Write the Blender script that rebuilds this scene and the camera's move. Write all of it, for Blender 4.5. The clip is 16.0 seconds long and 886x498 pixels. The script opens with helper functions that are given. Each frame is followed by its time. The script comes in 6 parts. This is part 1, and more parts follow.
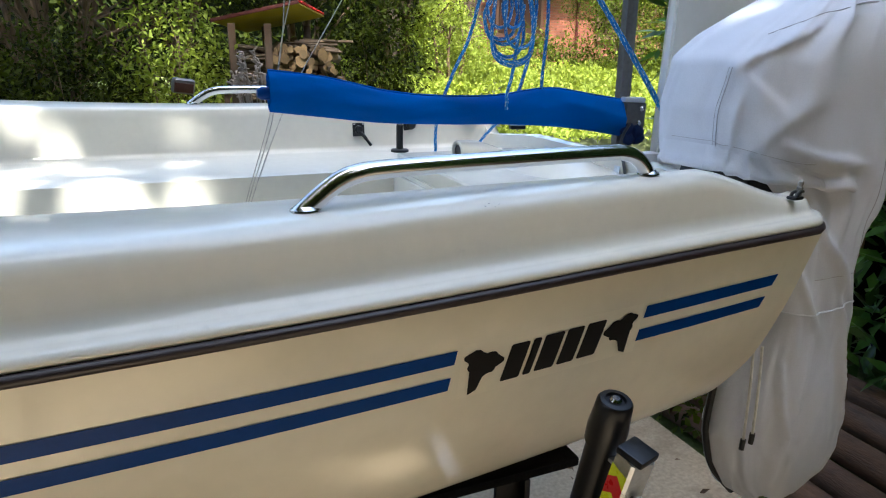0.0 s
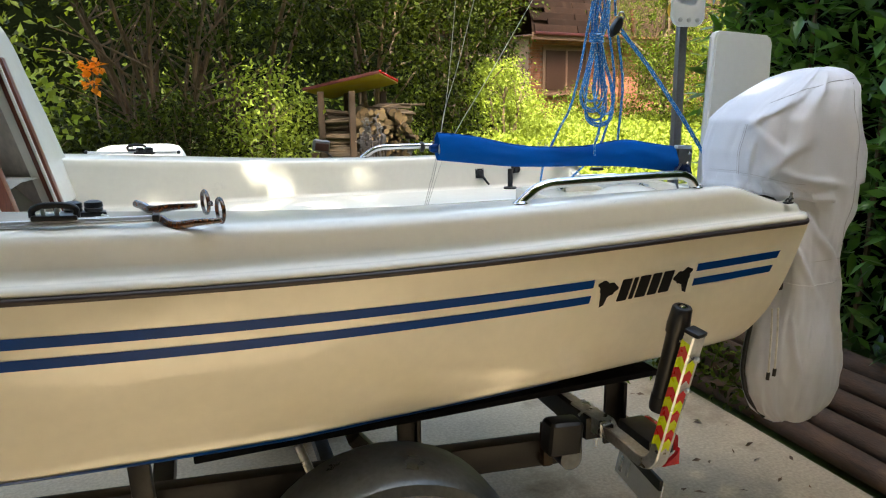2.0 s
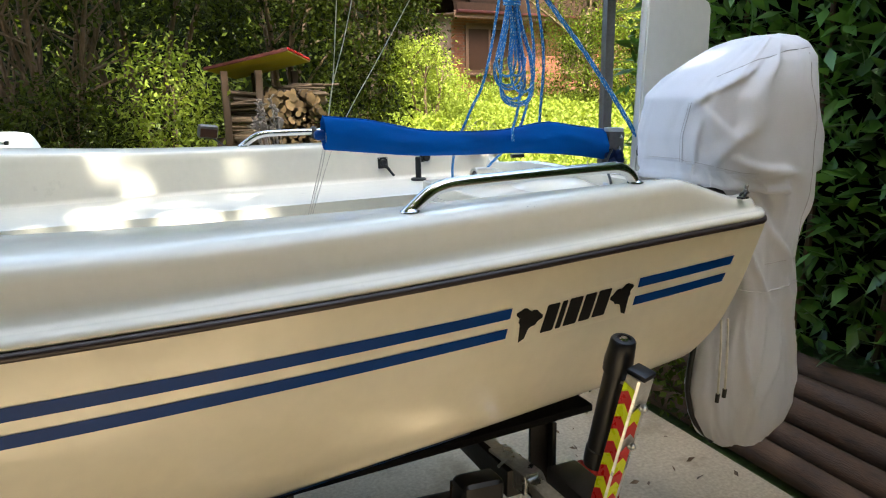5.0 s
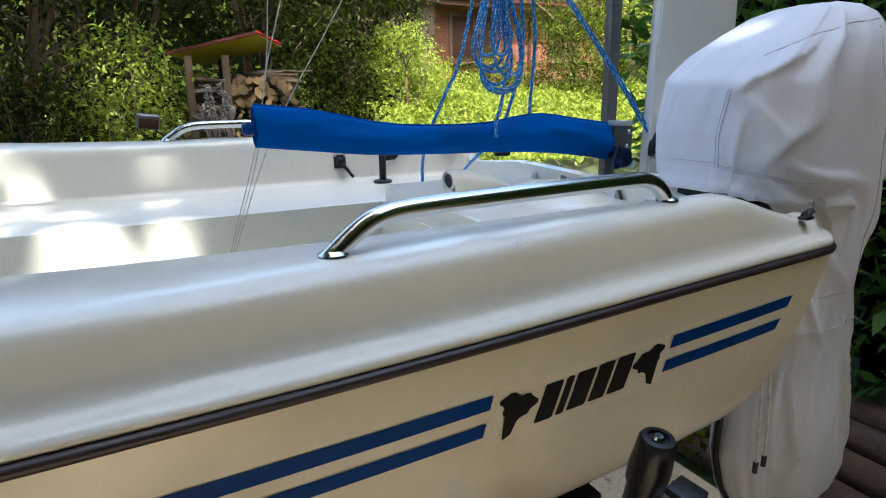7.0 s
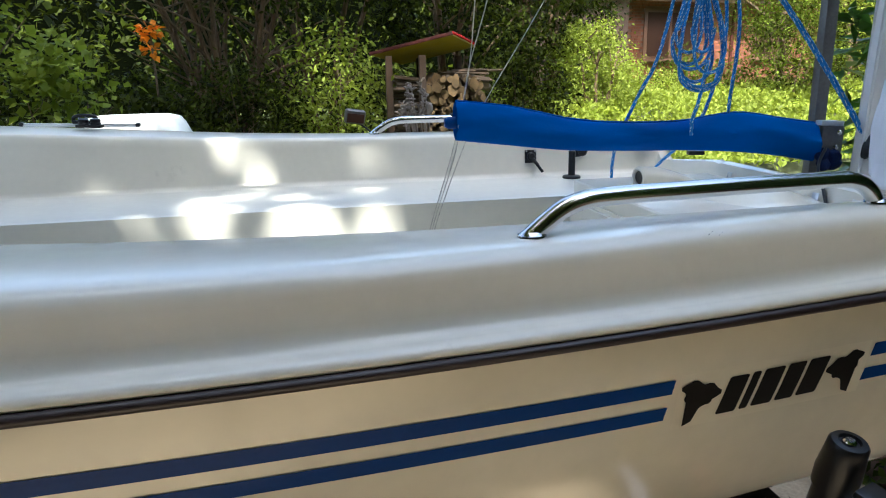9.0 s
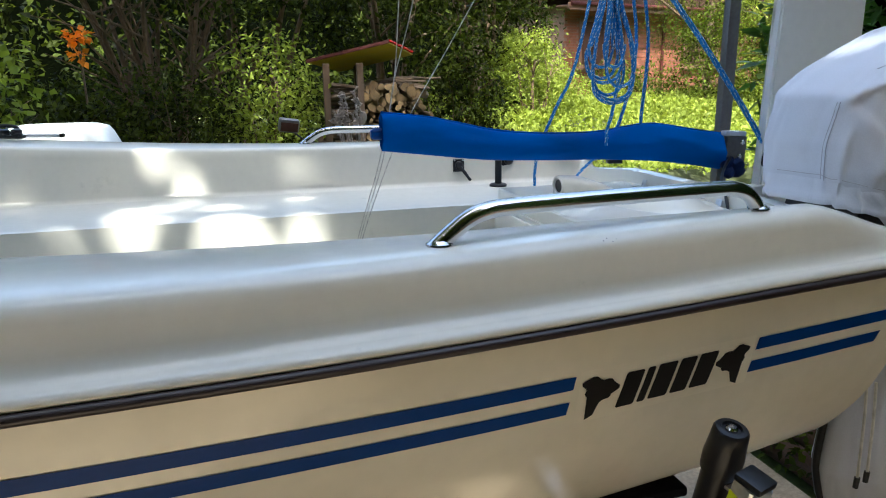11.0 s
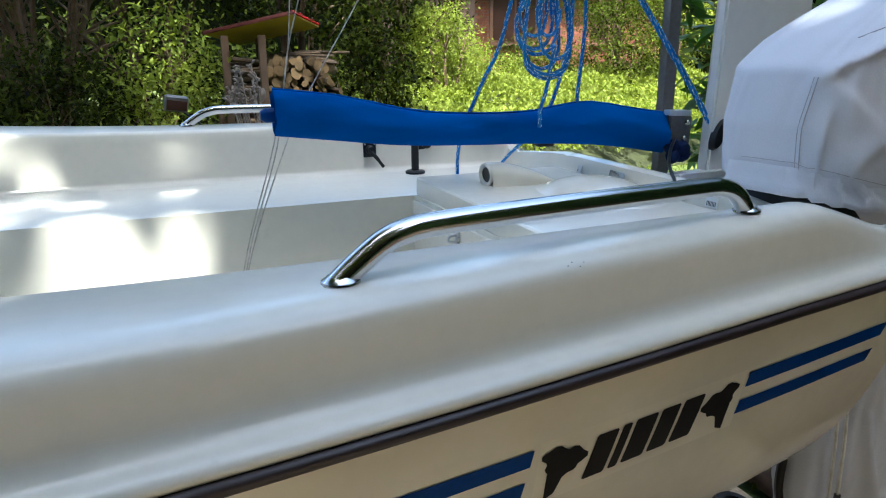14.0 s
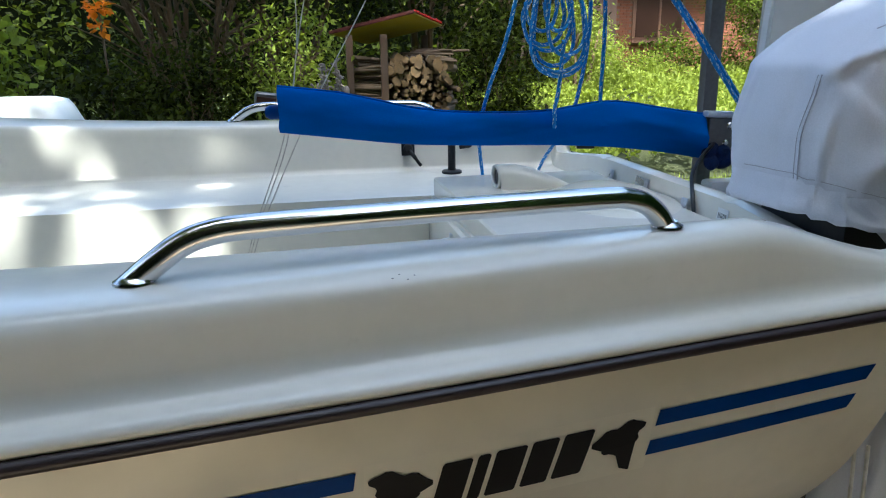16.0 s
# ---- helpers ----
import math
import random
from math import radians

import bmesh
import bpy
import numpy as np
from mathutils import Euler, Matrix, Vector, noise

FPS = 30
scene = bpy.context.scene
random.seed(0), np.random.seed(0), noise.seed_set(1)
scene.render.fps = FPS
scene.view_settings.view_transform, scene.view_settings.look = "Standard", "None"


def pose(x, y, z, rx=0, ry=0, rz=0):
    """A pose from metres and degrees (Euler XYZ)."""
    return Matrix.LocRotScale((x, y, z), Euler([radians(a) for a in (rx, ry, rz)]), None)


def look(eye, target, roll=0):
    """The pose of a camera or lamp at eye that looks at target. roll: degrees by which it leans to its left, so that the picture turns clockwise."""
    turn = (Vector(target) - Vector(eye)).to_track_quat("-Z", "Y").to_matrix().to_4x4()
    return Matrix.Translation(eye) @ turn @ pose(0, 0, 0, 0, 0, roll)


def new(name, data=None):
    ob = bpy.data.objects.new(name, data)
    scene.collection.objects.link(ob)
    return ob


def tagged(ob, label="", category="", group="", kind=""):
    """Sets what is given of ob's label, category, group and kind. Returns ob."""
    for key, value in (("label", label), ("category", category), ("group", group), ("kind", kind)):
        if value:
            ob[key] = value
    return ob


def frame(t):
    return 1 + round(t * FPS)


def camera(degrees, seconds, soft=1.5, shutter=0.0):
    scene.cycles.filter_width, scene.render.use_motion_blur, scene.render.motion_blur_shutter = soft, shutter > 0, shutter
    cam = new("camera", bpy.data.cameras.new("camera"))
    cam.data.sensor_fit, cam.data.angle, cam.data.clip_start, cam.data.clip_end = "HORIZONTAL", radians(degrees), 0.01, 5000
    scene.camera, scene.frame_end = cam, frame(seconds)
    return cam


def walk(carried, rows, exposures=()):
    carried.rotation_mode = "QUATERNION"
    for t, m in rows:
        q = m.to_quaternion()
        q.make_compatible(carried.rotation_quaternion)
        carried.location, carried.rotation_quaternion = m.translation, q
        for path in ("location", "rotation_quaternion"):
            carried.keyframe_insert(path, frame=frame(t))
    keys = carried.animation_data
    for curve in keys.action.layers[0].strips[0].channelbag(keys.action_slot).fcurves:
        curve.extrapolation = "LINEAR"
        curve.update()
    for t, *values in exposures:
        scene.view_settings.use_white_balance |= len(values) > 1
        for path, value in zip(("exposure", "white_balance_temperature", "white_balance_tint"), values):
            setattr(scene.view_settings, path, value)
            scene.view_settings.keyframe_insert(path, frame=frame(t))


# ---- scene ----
cam = camera(63.9, 16.0, 1.1)
PATH = [
    (0, (0.025, 0.028, 1.606), (0.753, 1.804, 1.044), 0.8),
    (0.5, (-0.127, -0.117, 1.615), (0.649, 1.648, 1.085), 0.8),
    (1, (-0.321, -0.313, 1.622), (0.462, 1.461, 1.131), 0.8),
    (1.5, (-0.438, -0.53, 1.63), (0.267, 1.288, 1.183), 0.1),
    (2, (-0.543, -0.692, 1.658), (0.082, 1.162, 1.243), -0.8),
    (2.5, (-0.621, -0.695, 1.652), (-0.047, 1.177, 1.246), -1.2),
    (3, (-0.626, -0.679, 1.649), (-0.082, 1.202, 1.241), -1.5),
    (3.5, (-0.524, -0.647, 1.652), (0.037, 1.226, 1.231), -1.5),
    (4, (-0.414, -0.598, 1.643), (0.194, 1.257, 1.208), -1.3),
    (4.5, (-0.322, -0.47, 1.626), (0.384, 1.345, 1.173), -1.2),
    (4.7, (-0.308, -0.402, 1.641), (0.472, 1.381, 1.179), -1.3),
    (6.8, (-0.046, 0.104, 1.612), (0.793, 1.853, 1.125), -0.7),
    (7, (-0.039, 0.111, 1.613), (0.799, 1.857, 1.117), -0.7),
    (7.5, (-0.027, 0.106, 1.609), (0.797, 1.858, 1.109), -1.0),
    (8, (-0.016, 0.105, 1.609), (0.71, 1.9, 1.107), -0.9),
    (8.5, (-0.055, 0.096, 1.612), (0.427, 1.972, 1.116), -0.9),
    (8.7, (-0.087, 0.074, 1.611), (0.280, 1.977, 1.117), -1.0),
    (10.8, (-0.091, -0.040, 1.633), (0.363, 1.847, 1.152), -0.9),
    (11, (-0.057, -0.022, 1.628), (0.465, 1.848, 1.15), -0.7),
    (11.5, (0.003, 0.006, 1.627), (0.591, 1.857, 1.149), -0.9),
    (12, (0.046, 0.021, 1.614), (0.624, 1.869, 1.115), -1.1),
    (12.5, (0.053, 0.042, 1.602), (0.636, 1.883, 1.081), -1.1),
    (13, (0.041, 0.119, 1.6), (0.663, 1.943, 1.063), -1.0),
    (13.5, (0.025, 0.219, 1.612), (0.701, 2.021, 1.067), -0.6),
    (14, (0.036, 0.263, 1.613), (0.777, 2.04, 1.071), -0.3),
    (14.5, (0.104, 0.273, 1.611), (0.813, 2.064, 1.073), -0.1),
    (15, (0.225, 0.263, 1.615), (0.796, 2.102, 1.078), -0.0),
    (15.5, (0.307, 0.236, 1.613), (0.753, 2.11, 1.073), -0.4),
    (16, (0.353, 0.218, 1.607), (0.722, 2.107, 1.064), -0.7),
]
EXPOSURES = [(0.0, 2.60, 5850, 3), (1.0, 2.88, 6300, 2), (2.5, 2.90, 6650, 1), (4.5, 2.90, 6550, 1), (7.0, 2.47, 5850, 2), (8.5, 2.38, 5800, 2), (12.5, 2.36, 5750, 1), (16.0, 2.18, 5500, 0)]
walk(cam, [(t, look(eye, target, roll)) for t, eye, target, roll in PATH], EXPOSURES)

# ---- world, sun, exposure ----
SUN_ELEV, SUN_AZ = 55.0, 250.0     # degrees; the azimuth is measured from +x towards +y, where the sun stands
world = bpy.data.worlds.new("sky_world")
scene.world = world
world.use_nodes = True
wn = world.node_tree
sky = wn.nodes.new("ShaderNodeTexSky")
sky.sky_type, sky.sun_disc = "NISHITA", False
sky.air_density, sky.dust_density, sky.ozone_density = 1.0, 5.0, 0.0      # hazy summer sky
sky.sun_elevation, sky.sun_rotation = radians(SUN_ELEV), radians(90 - SUN_AZ)
wn.links.new(sky.outputs[0], wn.nodes["Background"].inputs[0])
wn.nodes["Background"].inputs[1].default_value = 0.15
sun_data = bpy.data.lights.new("sun", "SUN")
sun_data.energy, sun_data.angle, sun_data.color = 3.5, radians(0.53), (1.0, 0.91, 0.79)
sun = new("sun", sun_data)
sun_dir = Vector((math.cos(radians(SUN_AZ)) * math.cos(radians(SUN_ELEV)), math.sin(radians(SUN_AZ)) * math.cos(radians(SUN_ELEV)), math.sin(radians(SUN_ELEV))))
sun.matrix_world = look(sun_dir * 30, (0, 0, 0))

# ---- materials ----
def mat(name, base, rough=0.5, metal=0.0, vary=0.12, scale=8.0, fine=60.0, bump=0.15, spec=0.5, coat=0.0, wear=None, rnd=0.0, trans=0.0, stretch=None, depth=0.002):
    """A principled material with two scales of tone variation, relief and optional wear spots of another colour."""
    m = bpy.data.materials.new(name)
    m.use_nodes = True
    nt = m.node_tree
    N, L = nt.nodes.new, nt.links.new
    b = nt.nodes["Principled BSDF"]
    b.inputs["Roughness"].default_value, b.inputs["Metallic"].default_value = rough, metal
    b.inputs["Specular IOR Level"].default_value, b.inputs["Coat Weight"].default_value = spec, coat
    b.inputs["Coat Roughness"].default_value = 0.11
    tc = N("ShaderNodeTexCoord")
    src = tc.outputs["Object"]
    if stretch:
        mp = N("ShaderNodeMapping")
        mp.inputs["Scale"].default_value = stretch
        L(src, mp.inputs["Vector"])
        src = mp.outputs["Vector"]
    n1, n2 = N("ShaderNodeTexNoise"), N("ShaderNodeTexNoise")
    for n, s, d in ((n1, scale, 4), (n2, fine, 6)):
        n.inputs["Scale"].default_value, n.inputs["Detail"].default_value = s, d
        L(src, n.inputs["Vector"])
    ad = N("ShaderNodeMath")
    ad.operation = "ADD"
    L(n1.outputs["Fac"], ad.inputs[0])
    L(n2.outputs["Fac"], ad.inputs[1])
    rmp = N("ShaderNodeMapRange")
    rmp.inputs["From Min"].default_value, rmp.inputs["From Max"].default_value = 0.7, 1.3
    rmp.inputs["To Min"].default_value, rmp.inputs["To Max"].default_value = 1 - vary, 1 + vary
    L(ad.outputs[0], rmp.inputs["Value"])
    fac = rmp.outputs["Result"]
    if rnd:
        oi = N("ShaderNodeObjectInfo") if rnd < 0 else N("ShaderNodeNewGeometry")
        r2 = N("ShaderNodeMapRange")
        r2.inputs["To Min"].default_value, r2.inputs["To Max"].default_value = 1 - abs(rnd), 1 + abs(rnd)
        L(oi.outputs["Random"] if rnd < 0 else oi.outputs["Random Per Island"], r2.inputs["Value"])
        mu = N("ShaderNodeMath")
        mu.operation = "MULTIPLY"
        L(fac, mu.inputs[0])
        L(r2.outputs["Result"], mu.inputs[1])
        fac = mu.outputs[0]
    vm = N("ShaderNodeVectorMath")
    vm.operation = "SCALE"
    vm.inputs[0].default_value = base
    L(fac, vm.inputs["Scale"])
    col = vm.outputs["Vector"]
    if wear:
        colour, amount, wscale = wear
        n3 = N("ShaderNodeTexNoise")
        n3.inputs["Scale"].default_value, n3.inputs["Detail"].default_value, n3.inputs["Roughness"].default_value = wscale, 8, 0.65
        L(src, n3.inputs["Vector"])
        r3 = N("ShaderNodeMapRange")
        r3.inputs["From Min"].default_value, r3.inputs["From Max"].default_value = 0.75 - amount, 0.9 - amount
        L(n3.outputs["Fac"], r3.inputs["Value"])
        mx = N("ShaderNodeMix")
        mx.data_type = "RGBA"
        mx.inputs[7].default_value = (*colour, 1)
        L(r3.outputs["Result"], mx.inputs[0])
        L(col, mx.inputs[6])
        col = mx.outputs[2]
    L(col, b.inputs["Base Color"])
    if bump:
        bp = N("ShaderNodeBump")
        bp.inputs["Strength"].default_value, bp.inputs["Distance"].default_value = bump, depth
        L(ad.outputs[0], bp.inputs["Height"])
        L(bp.outputs["Normal"], b.inputs["Normal"])
    rr = N("ShaderNodeMapRange")
    rr.inputs["From Min"].default_value, rr.inputs["From Max"].default_value = 0.3, 0.7
    rr.inputs["To Min"].default_value, rr.inputs["To Max"].default_value = max(0.02, rough * 0.82), min(1, rough * 1.2)
    L(n1.outputs["Fac"], rr.inputs["Value"])
    L(rr.outputs["Result"], b.inputs["Roughness"])
    if trans:
        tr = N("ShaderNodeBsdfTranslucent")
        mixs = N("ShaderNodeMixShader")
        mixs.inputs[0].default_value = trans
        tl = N("ShaderNodeVectorMath")
        tl.operation = "MULTIPLY"
        tl.inputs[1].default_value = (1.5, 1.45, 0.7)
        L(col, tl.inputs[0])
        L(tl.outputs["Vector"], tr.inputs["Color"])
        L(b.outputs[0], mixs.inputs[1])
        L(tr.outputs[0], mixs.inputs[2])
        L(mixs.outputs[0], nt.nodes["Material Output"].inputs["Surface"])
    return m


M_HULL = mat("cream_gelcoat", (0.80, 0.755, 0.63), 0.16, vary=0.035, scale=2.2, fine=30, bump=0.02, coat=0.6, wear=((0.75, 0.695, 0.565), 0.06, 5))
M_DECK = mat("white_gelcoat", (0.76, 0.725, 0.63), 0.22, vary=0.03, scale=3, fine=45, bump=0.03, coat=0.3, wear=((0.60, 0.57, 0.49), 0.10, 9))
M_STRIPE = mat("blue_vinyl", (0.001, 0.040, 0.205), 0.38, spec=0.14, vary=0.06, scale=3, fine=150, bump=0.0)
M_DECAL = mat("black_vinyl", (0.005, 0.005, 0.0055), 0.42, spec=0.22, vary=0.1, scale=3, bump=0.0)
M_FILM = mat("clear_film", (0.795, 0.75, 0.625), 0.18, vary=0.03, scale=4, bump=0.02)
M_RUB = mat("dark_rubber_strip", (0.024, 0.015, 0.016), 0.45, vary=0.12, scale=12, fine=120, bump=0.04, wear=((0.07, 0.055, 0.055), -0.045, 30))
M_CHROME = mat("polished_stainless", (0.64, 0.63, 0.62), 0.17, 1.0, vary=0.04, scale=9, fine=90, bump=0.01, wear=((0.62, 0.60, 0.57), 0.06, 40))
M_STEEL = mat("galvanised_steel", (0.55, 0.56, 0.57), 0.30, 0.9, vary=0.2, scale=18, fine=110, bump=0.12, wear=((0.25, 0.24, 0.22), 0.12, 12))
M_FENDER = mat("dull_fender_steel", (0.17, 0.18, 0.18), 0.32, 0.7, vary=0.2, scale=6, fine=60, bump=0.1, wear=((0.16, 0.15, 0.13), 0.12, 9))
M_BLACK = mat("black_plastic", (0.008, 0.008, 0.009), 0.38, spec=0.4, vary=0.2, scale=20, fine=150, bump=0.08)
M_FRAME = mat("weathered_dark_frame", (0.006, 0.005, 0.005), 0.36, 0.0, spec=0.35, vary=0.35, scale=9, fine=80, bump=0.25, wear=((0.055, 0.016, 0.010), 0.05, 10))
M_CARPET = mat("black_bunk_carpet", (0.007, 0.007, 0.008), 0.95, spec=0.1, vary=0.4, scale=40, fine=300, bump=0.5)
M_COVER = mat("grey_canvas", (0.60, 0.615, 0.69), 0.62, vary=0.07, scale=5, fine=420, bump=0.25, wear=((0.57, 0.57, 0.60), 0.12, 4), depth=0.001)
M_SEAM = mat("canvas_seam", (0.36, 0.36, 0.40), 0.8, vary=0.1, scale=30, bump=0.2)
M_SAIL = mat("blue_canvas", (0.001, 0.086, 0.39), 0.9, spec=0.15, vary=0.14, scale=7, fine=420, bump=0.3, depth=0.001)
M_ROPE = mat("blue_rope", (0.018, 0.20, 0.56), 0.7, vary=0.35, scale=120, fine=400, bump=0.6)
M_FLECK = mat("rope_tracer", (0.66, 0.72, 0.70), 0.7, vary=0.15, scale=90, bump=0.2)
M_NAVY = mat("navy_webbing", (0.004, 0.014, 0.060), 0.8, spec=0.2, vary=0.3, scale=40, fine=200, bump=0.5)
M_WIRE = mat("steel_wire", (0.52, 0.48, 0.42), 0.45, 0.35, vary=0.2, scale=60, bump=0.1)
M_CORD = mat("pale_cord", (0.62, 0.60, 0.55), 0.8, vary=0.15, scale=60, bump=0.3)
M_ALU = mat("anodised_aluminium", (0.72, 0.73, 0.74), 0.35, 0.6, vary=0.06, scale=15, fine=140, bump=0.03)
M_POLE = mat("grey_steel_post", (0.17, 0.16, 0.15), 0.4, 0.75, vary=0.18, scale=10, fine=90, bump=0.1)
M_WHITE = mat("white_paint", (0.74, 0.75, 0.74), 0.3, vary=0.03, scale=3, fine=40, bump=0.03, wear=((0.60, 0.60, 0.56), 0.08, 5))
M_YELLOW = mat("yellow_plastic", (0.75, 0.42, 0.015), 0.4, vary=0.08, scale=20, bump=0.05)
M_REDR = mat("red_reflective_film", (0.50, 0.012, 0.018), 0.3, vary=0.1, scale=60, fine=300, bump=0.08)
M_YELR = mat("yellow_reflective_film", (0.62, 0.72, 0.012), 0.3, vary=0.08, scale=60, fine=300, bump=0.08)
M_LENS = mat("red_lamp_lens", (0.38, 0.008, 0.012), 0.15, vary=0.12, scale=30, bump=0.1, coat=0.5)
M_WOOD = mat("mahogany", (0.16, 0.042, 0.018), 0.35, vary=0.3, scale=3, fine=30, bump=0.08, stretch=(14, 14, 1.2), coat=0.2)
M_INNER = mat("cabin_lining", (0.52, 0.46, 0.40), 0.7, vary=0.2, scale=5, fine=40, bump=0.1)
M_TORT = mat("tortoiseshell", (0.045, 0.014, 0.006), 0.15, vary=0.3, scale=60, bump=0.0, coat=0.5, wear=((0.30, 0.085, 0.015), 0.20, 110))
M_CONC = mat("concrete", (0.45, 0.35, 0.235), 0.85, vary=0.26, scale=1.6, fine=70, bump=0.45, wear=((0.23, 0.165, 0.10), 0.20, 2.0), depth=0.004)
M_SOIL = mat("lawn_soil", (0.085, 0.115, 0.022), 0.9, vary=0.4, scale=1.2, fine=25, bump=0.6, wear=((0.11, 0.075, 0.035), 0.2, 1.1), depth=0.02)
M_LOG = mat("brown_timber", (0.078, 0.042, 0.024), 0.8, vary=0.35, scale=4, fine=40, bump=0.5, stretch=(6, 1, 6), depth=0.006, wear=((0.028, 0.019, 0.012), 0.18, 5))
M_BARK = mat("bark", (0.115, 0.072, 0.042), 0.9, vary=0.4, scale=7, fine=50, bump=0.7, stretch=(1, 1, 0.3), depth=0.012, wear=((0.17, 0.14, 0.10), 0.15, 6))
M_POST = mat("shed_timber", (0.045, 0.024, 0.012), 0.8, vary=0.3, scale=5, fine=60, bump=0.3, stretch=(4, 4, 0.6))
M_CUT = mat("cut_firewood", (0.075, 0.050, 0.030), 0.85, vary=0.3, scale=12, fine=70, bump=0.4, rnd=-0.35)
M_LOGEND = mat("sawn_log_end", (0.125, 0.080, 0.036), 0.85, vary=0.3, scale=30, fine=120, bump=0.3, rnd=-0.3)
M_ROOFY = mat("yellow_roof_board", (0.33, 0.22, 0.015), 0.7, vary=0.15, scale=5, bump=0.15)
M_ROOFR = mat("red_roof_sheet", (0.055, 0.012, 0.010), 0.7, spec=0.2, vary=0.3, scale=8, bump=0.3)
M_BRICK = mat("red_brick", (0.22, 0.075, 0.042), 0.85, vary=0.25, scale=6, fine=50, bump=0.3, rnd=-0.25)
M_MORTAR = mat("mortar", (0.17, 0.10, 0.075), 0.9, vary=0.2, scale=6, bump=0.3)
M_SHING = mat("brown_shingle", (0.034, 0.018, 0.012), 0.85, spec=0.1, vary=0.3, scale=5, fine=50, bump=0.4, rnd=-0.3)
M_BROWN = mat("brown_window_wood", (0.15, 0.075, 0.048), 0.6, vary=0.2, scale=5, bump=0.2)
M_DGLASS = mat("dark_window_glass", (0.060, 0.030, 0.022), 0.7, spec=0.1, vary=0.1, scale=2, bump=0.0)
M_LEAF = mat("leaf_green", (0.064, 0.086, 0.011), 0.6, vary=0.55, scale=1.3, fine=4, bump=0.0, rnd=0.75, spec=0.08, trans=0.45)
# darker copy of the leaf green, with the background's shade painted in
M_LEAFD = mat("leaf_shaded_green", (0.029, 0.038, 0.005), 0.6, vary=0.6, scale=1.3, fine=4, bump=0.0, rnd=0.85, spec=0.08, trans=0.35)
M_LEAFY = mat("leaf_yellow_green", (0.195, 0.240, 0.040), 0.5, vary=0.3, scale=1.2, fine=5, bump=0.0, rnd=0.28, spec=0.10, trans=0.45)
M_LAUREL = mat("laurel_leaf", (0.070, 0.150, 0.030), 0.28, vary=0.2, scale=1.5, fine=6, bump=0.0, rnd=0.5, trans=0.3)
M_ORANGE = mat("orange_leaf", (0.80, 0.26, 0.012), 0.5, vary=0.2, scale=5, bump=0.0, rnd=0.3, trans=0.4)
# near-black, so the shade between leaves is painted into the colour
M_CORE = mat("foliage_gap_shade", (0.0012, 0.0017, 0.0007), 1.0, vary=0.5, scale=2, fine=12, bump=0.5, depth=0.05, spec=0.0)
# bed soil darkened to stand for shade between the ground cover's leaves
M_BEDSOIL = mat("shaded_bed_soil", (0.030, 0.036, 0.010), 0.95, vary=0.4, scale=3, fine=40, bump=0.6, depth=0.02)
M_STRAW = mat("bleached_straw", (0.24, 0.20, 0.175), 0.85, vary=0.3, scale=40, fine=200, bump=0.3)
M_LITTER = mat("dry_leaf", (0.16, 0.095, 0.05), 0.85, vary=0.3, scale=20, bump=0.2, rnd=0.5)


# thin clear glass: mostly see-through with a faint gloss
M_LENSGLASS = bpy.data.materials.new("clear_lens")
M_LENSGLASS.use_nodes = True
_nt = M_LENSGLASS.node_tree
_tr, _gl, _mx = _nt.nodes.new("ShaderNodeBsdfTransparent"), _nt.nodes.new("ShaderNodeBsdfGlossy"), _nt.nodes.new("ShaderNodeMixShader")
_gl.inputs["Roughness"].default_value, _mx.inputs[0].default_value = 0.03, 0.06
_nt.links.new(_tr.outputs[0], _mx.inputs[1])
_nt.links.new(_gl.outputs[0], _mx.inputs[2])
_nt.links.new(_mx.outputs[0], _nt.nodes["Material Output"].inputs["Surface"])


# ---- building helpers ----
def finish(me, material, smooth=35):
    if material:
        me.materials.append(material)
    if smooth:
        me.polygons.foreach_set("use_smooth", [True] * len(me.polygons))
        me.set_sharp_from_angle(angle=radians(smooth))
    me.update()


def thing(name, label, category, group="", kind=""):
    return tagged(new(name), label, category, group, kind)


def part(name, bm, material, parent=None, label="", smooth=35):
    """Links a bmesh as one mesh object under a thing or a part."""
    bmesh.ops.recalc_face_normals(bm, faces=bm.faces[:])
    me = bpy.data.meshes.new(name)
    bm.to_mesh(me)
    bm.free()
    finish(me, material, smooth)
    ob = new(name, me)
    ob.parent = parent
    if label:
        ob["label"] = label
    return ob


def grid_mesh(rows, close_u=False, cap=False):
    """A bmesh from a grid of points: rows of equal length, lofted in order."""
    bm = bmesh.new()
    vs = [[bm.verts.new(p) for p in row] for row in rows]
    n = len(rows[0])
    for a, b in zip(vs, vs[1:]):
        for i in range(n if close_u else n - 1):
            q = (a[i], a[(i + 1) % n], b[(i + 1) % n], b[i])
            try:
                bm.faces.new(q)
            except ValueError:
                pass
    if cap:
        for ring in (vs[0], vs[-1]):
            try:
                bm.faces.new(ring)
            except ValueError:
                pass
    return bm


def add_box(bm, size, m=None, bevel=0.0, seg=2):
    r = bmesh.ops.create_cube(bm, size=1.0, matrix=(m or Matrix()) @ Matrix.Diagonal((*size, 1)))
    if bevel:
        vs = set(r["verts"])
        es = [e for e in bm.edges if e.verts[0] in vs and e.verts[1] in vs]
        bmesh.ops.bevel(bm, geom=es, offset=bevel, segments=seg, profile=0.6, affect="EDGES", clamp_overlap=True)
    return bm


def box(size, m=None, bevel=0.0, seg=2):
    return add_box(bmesh.new(), size, m, bevel, seg)


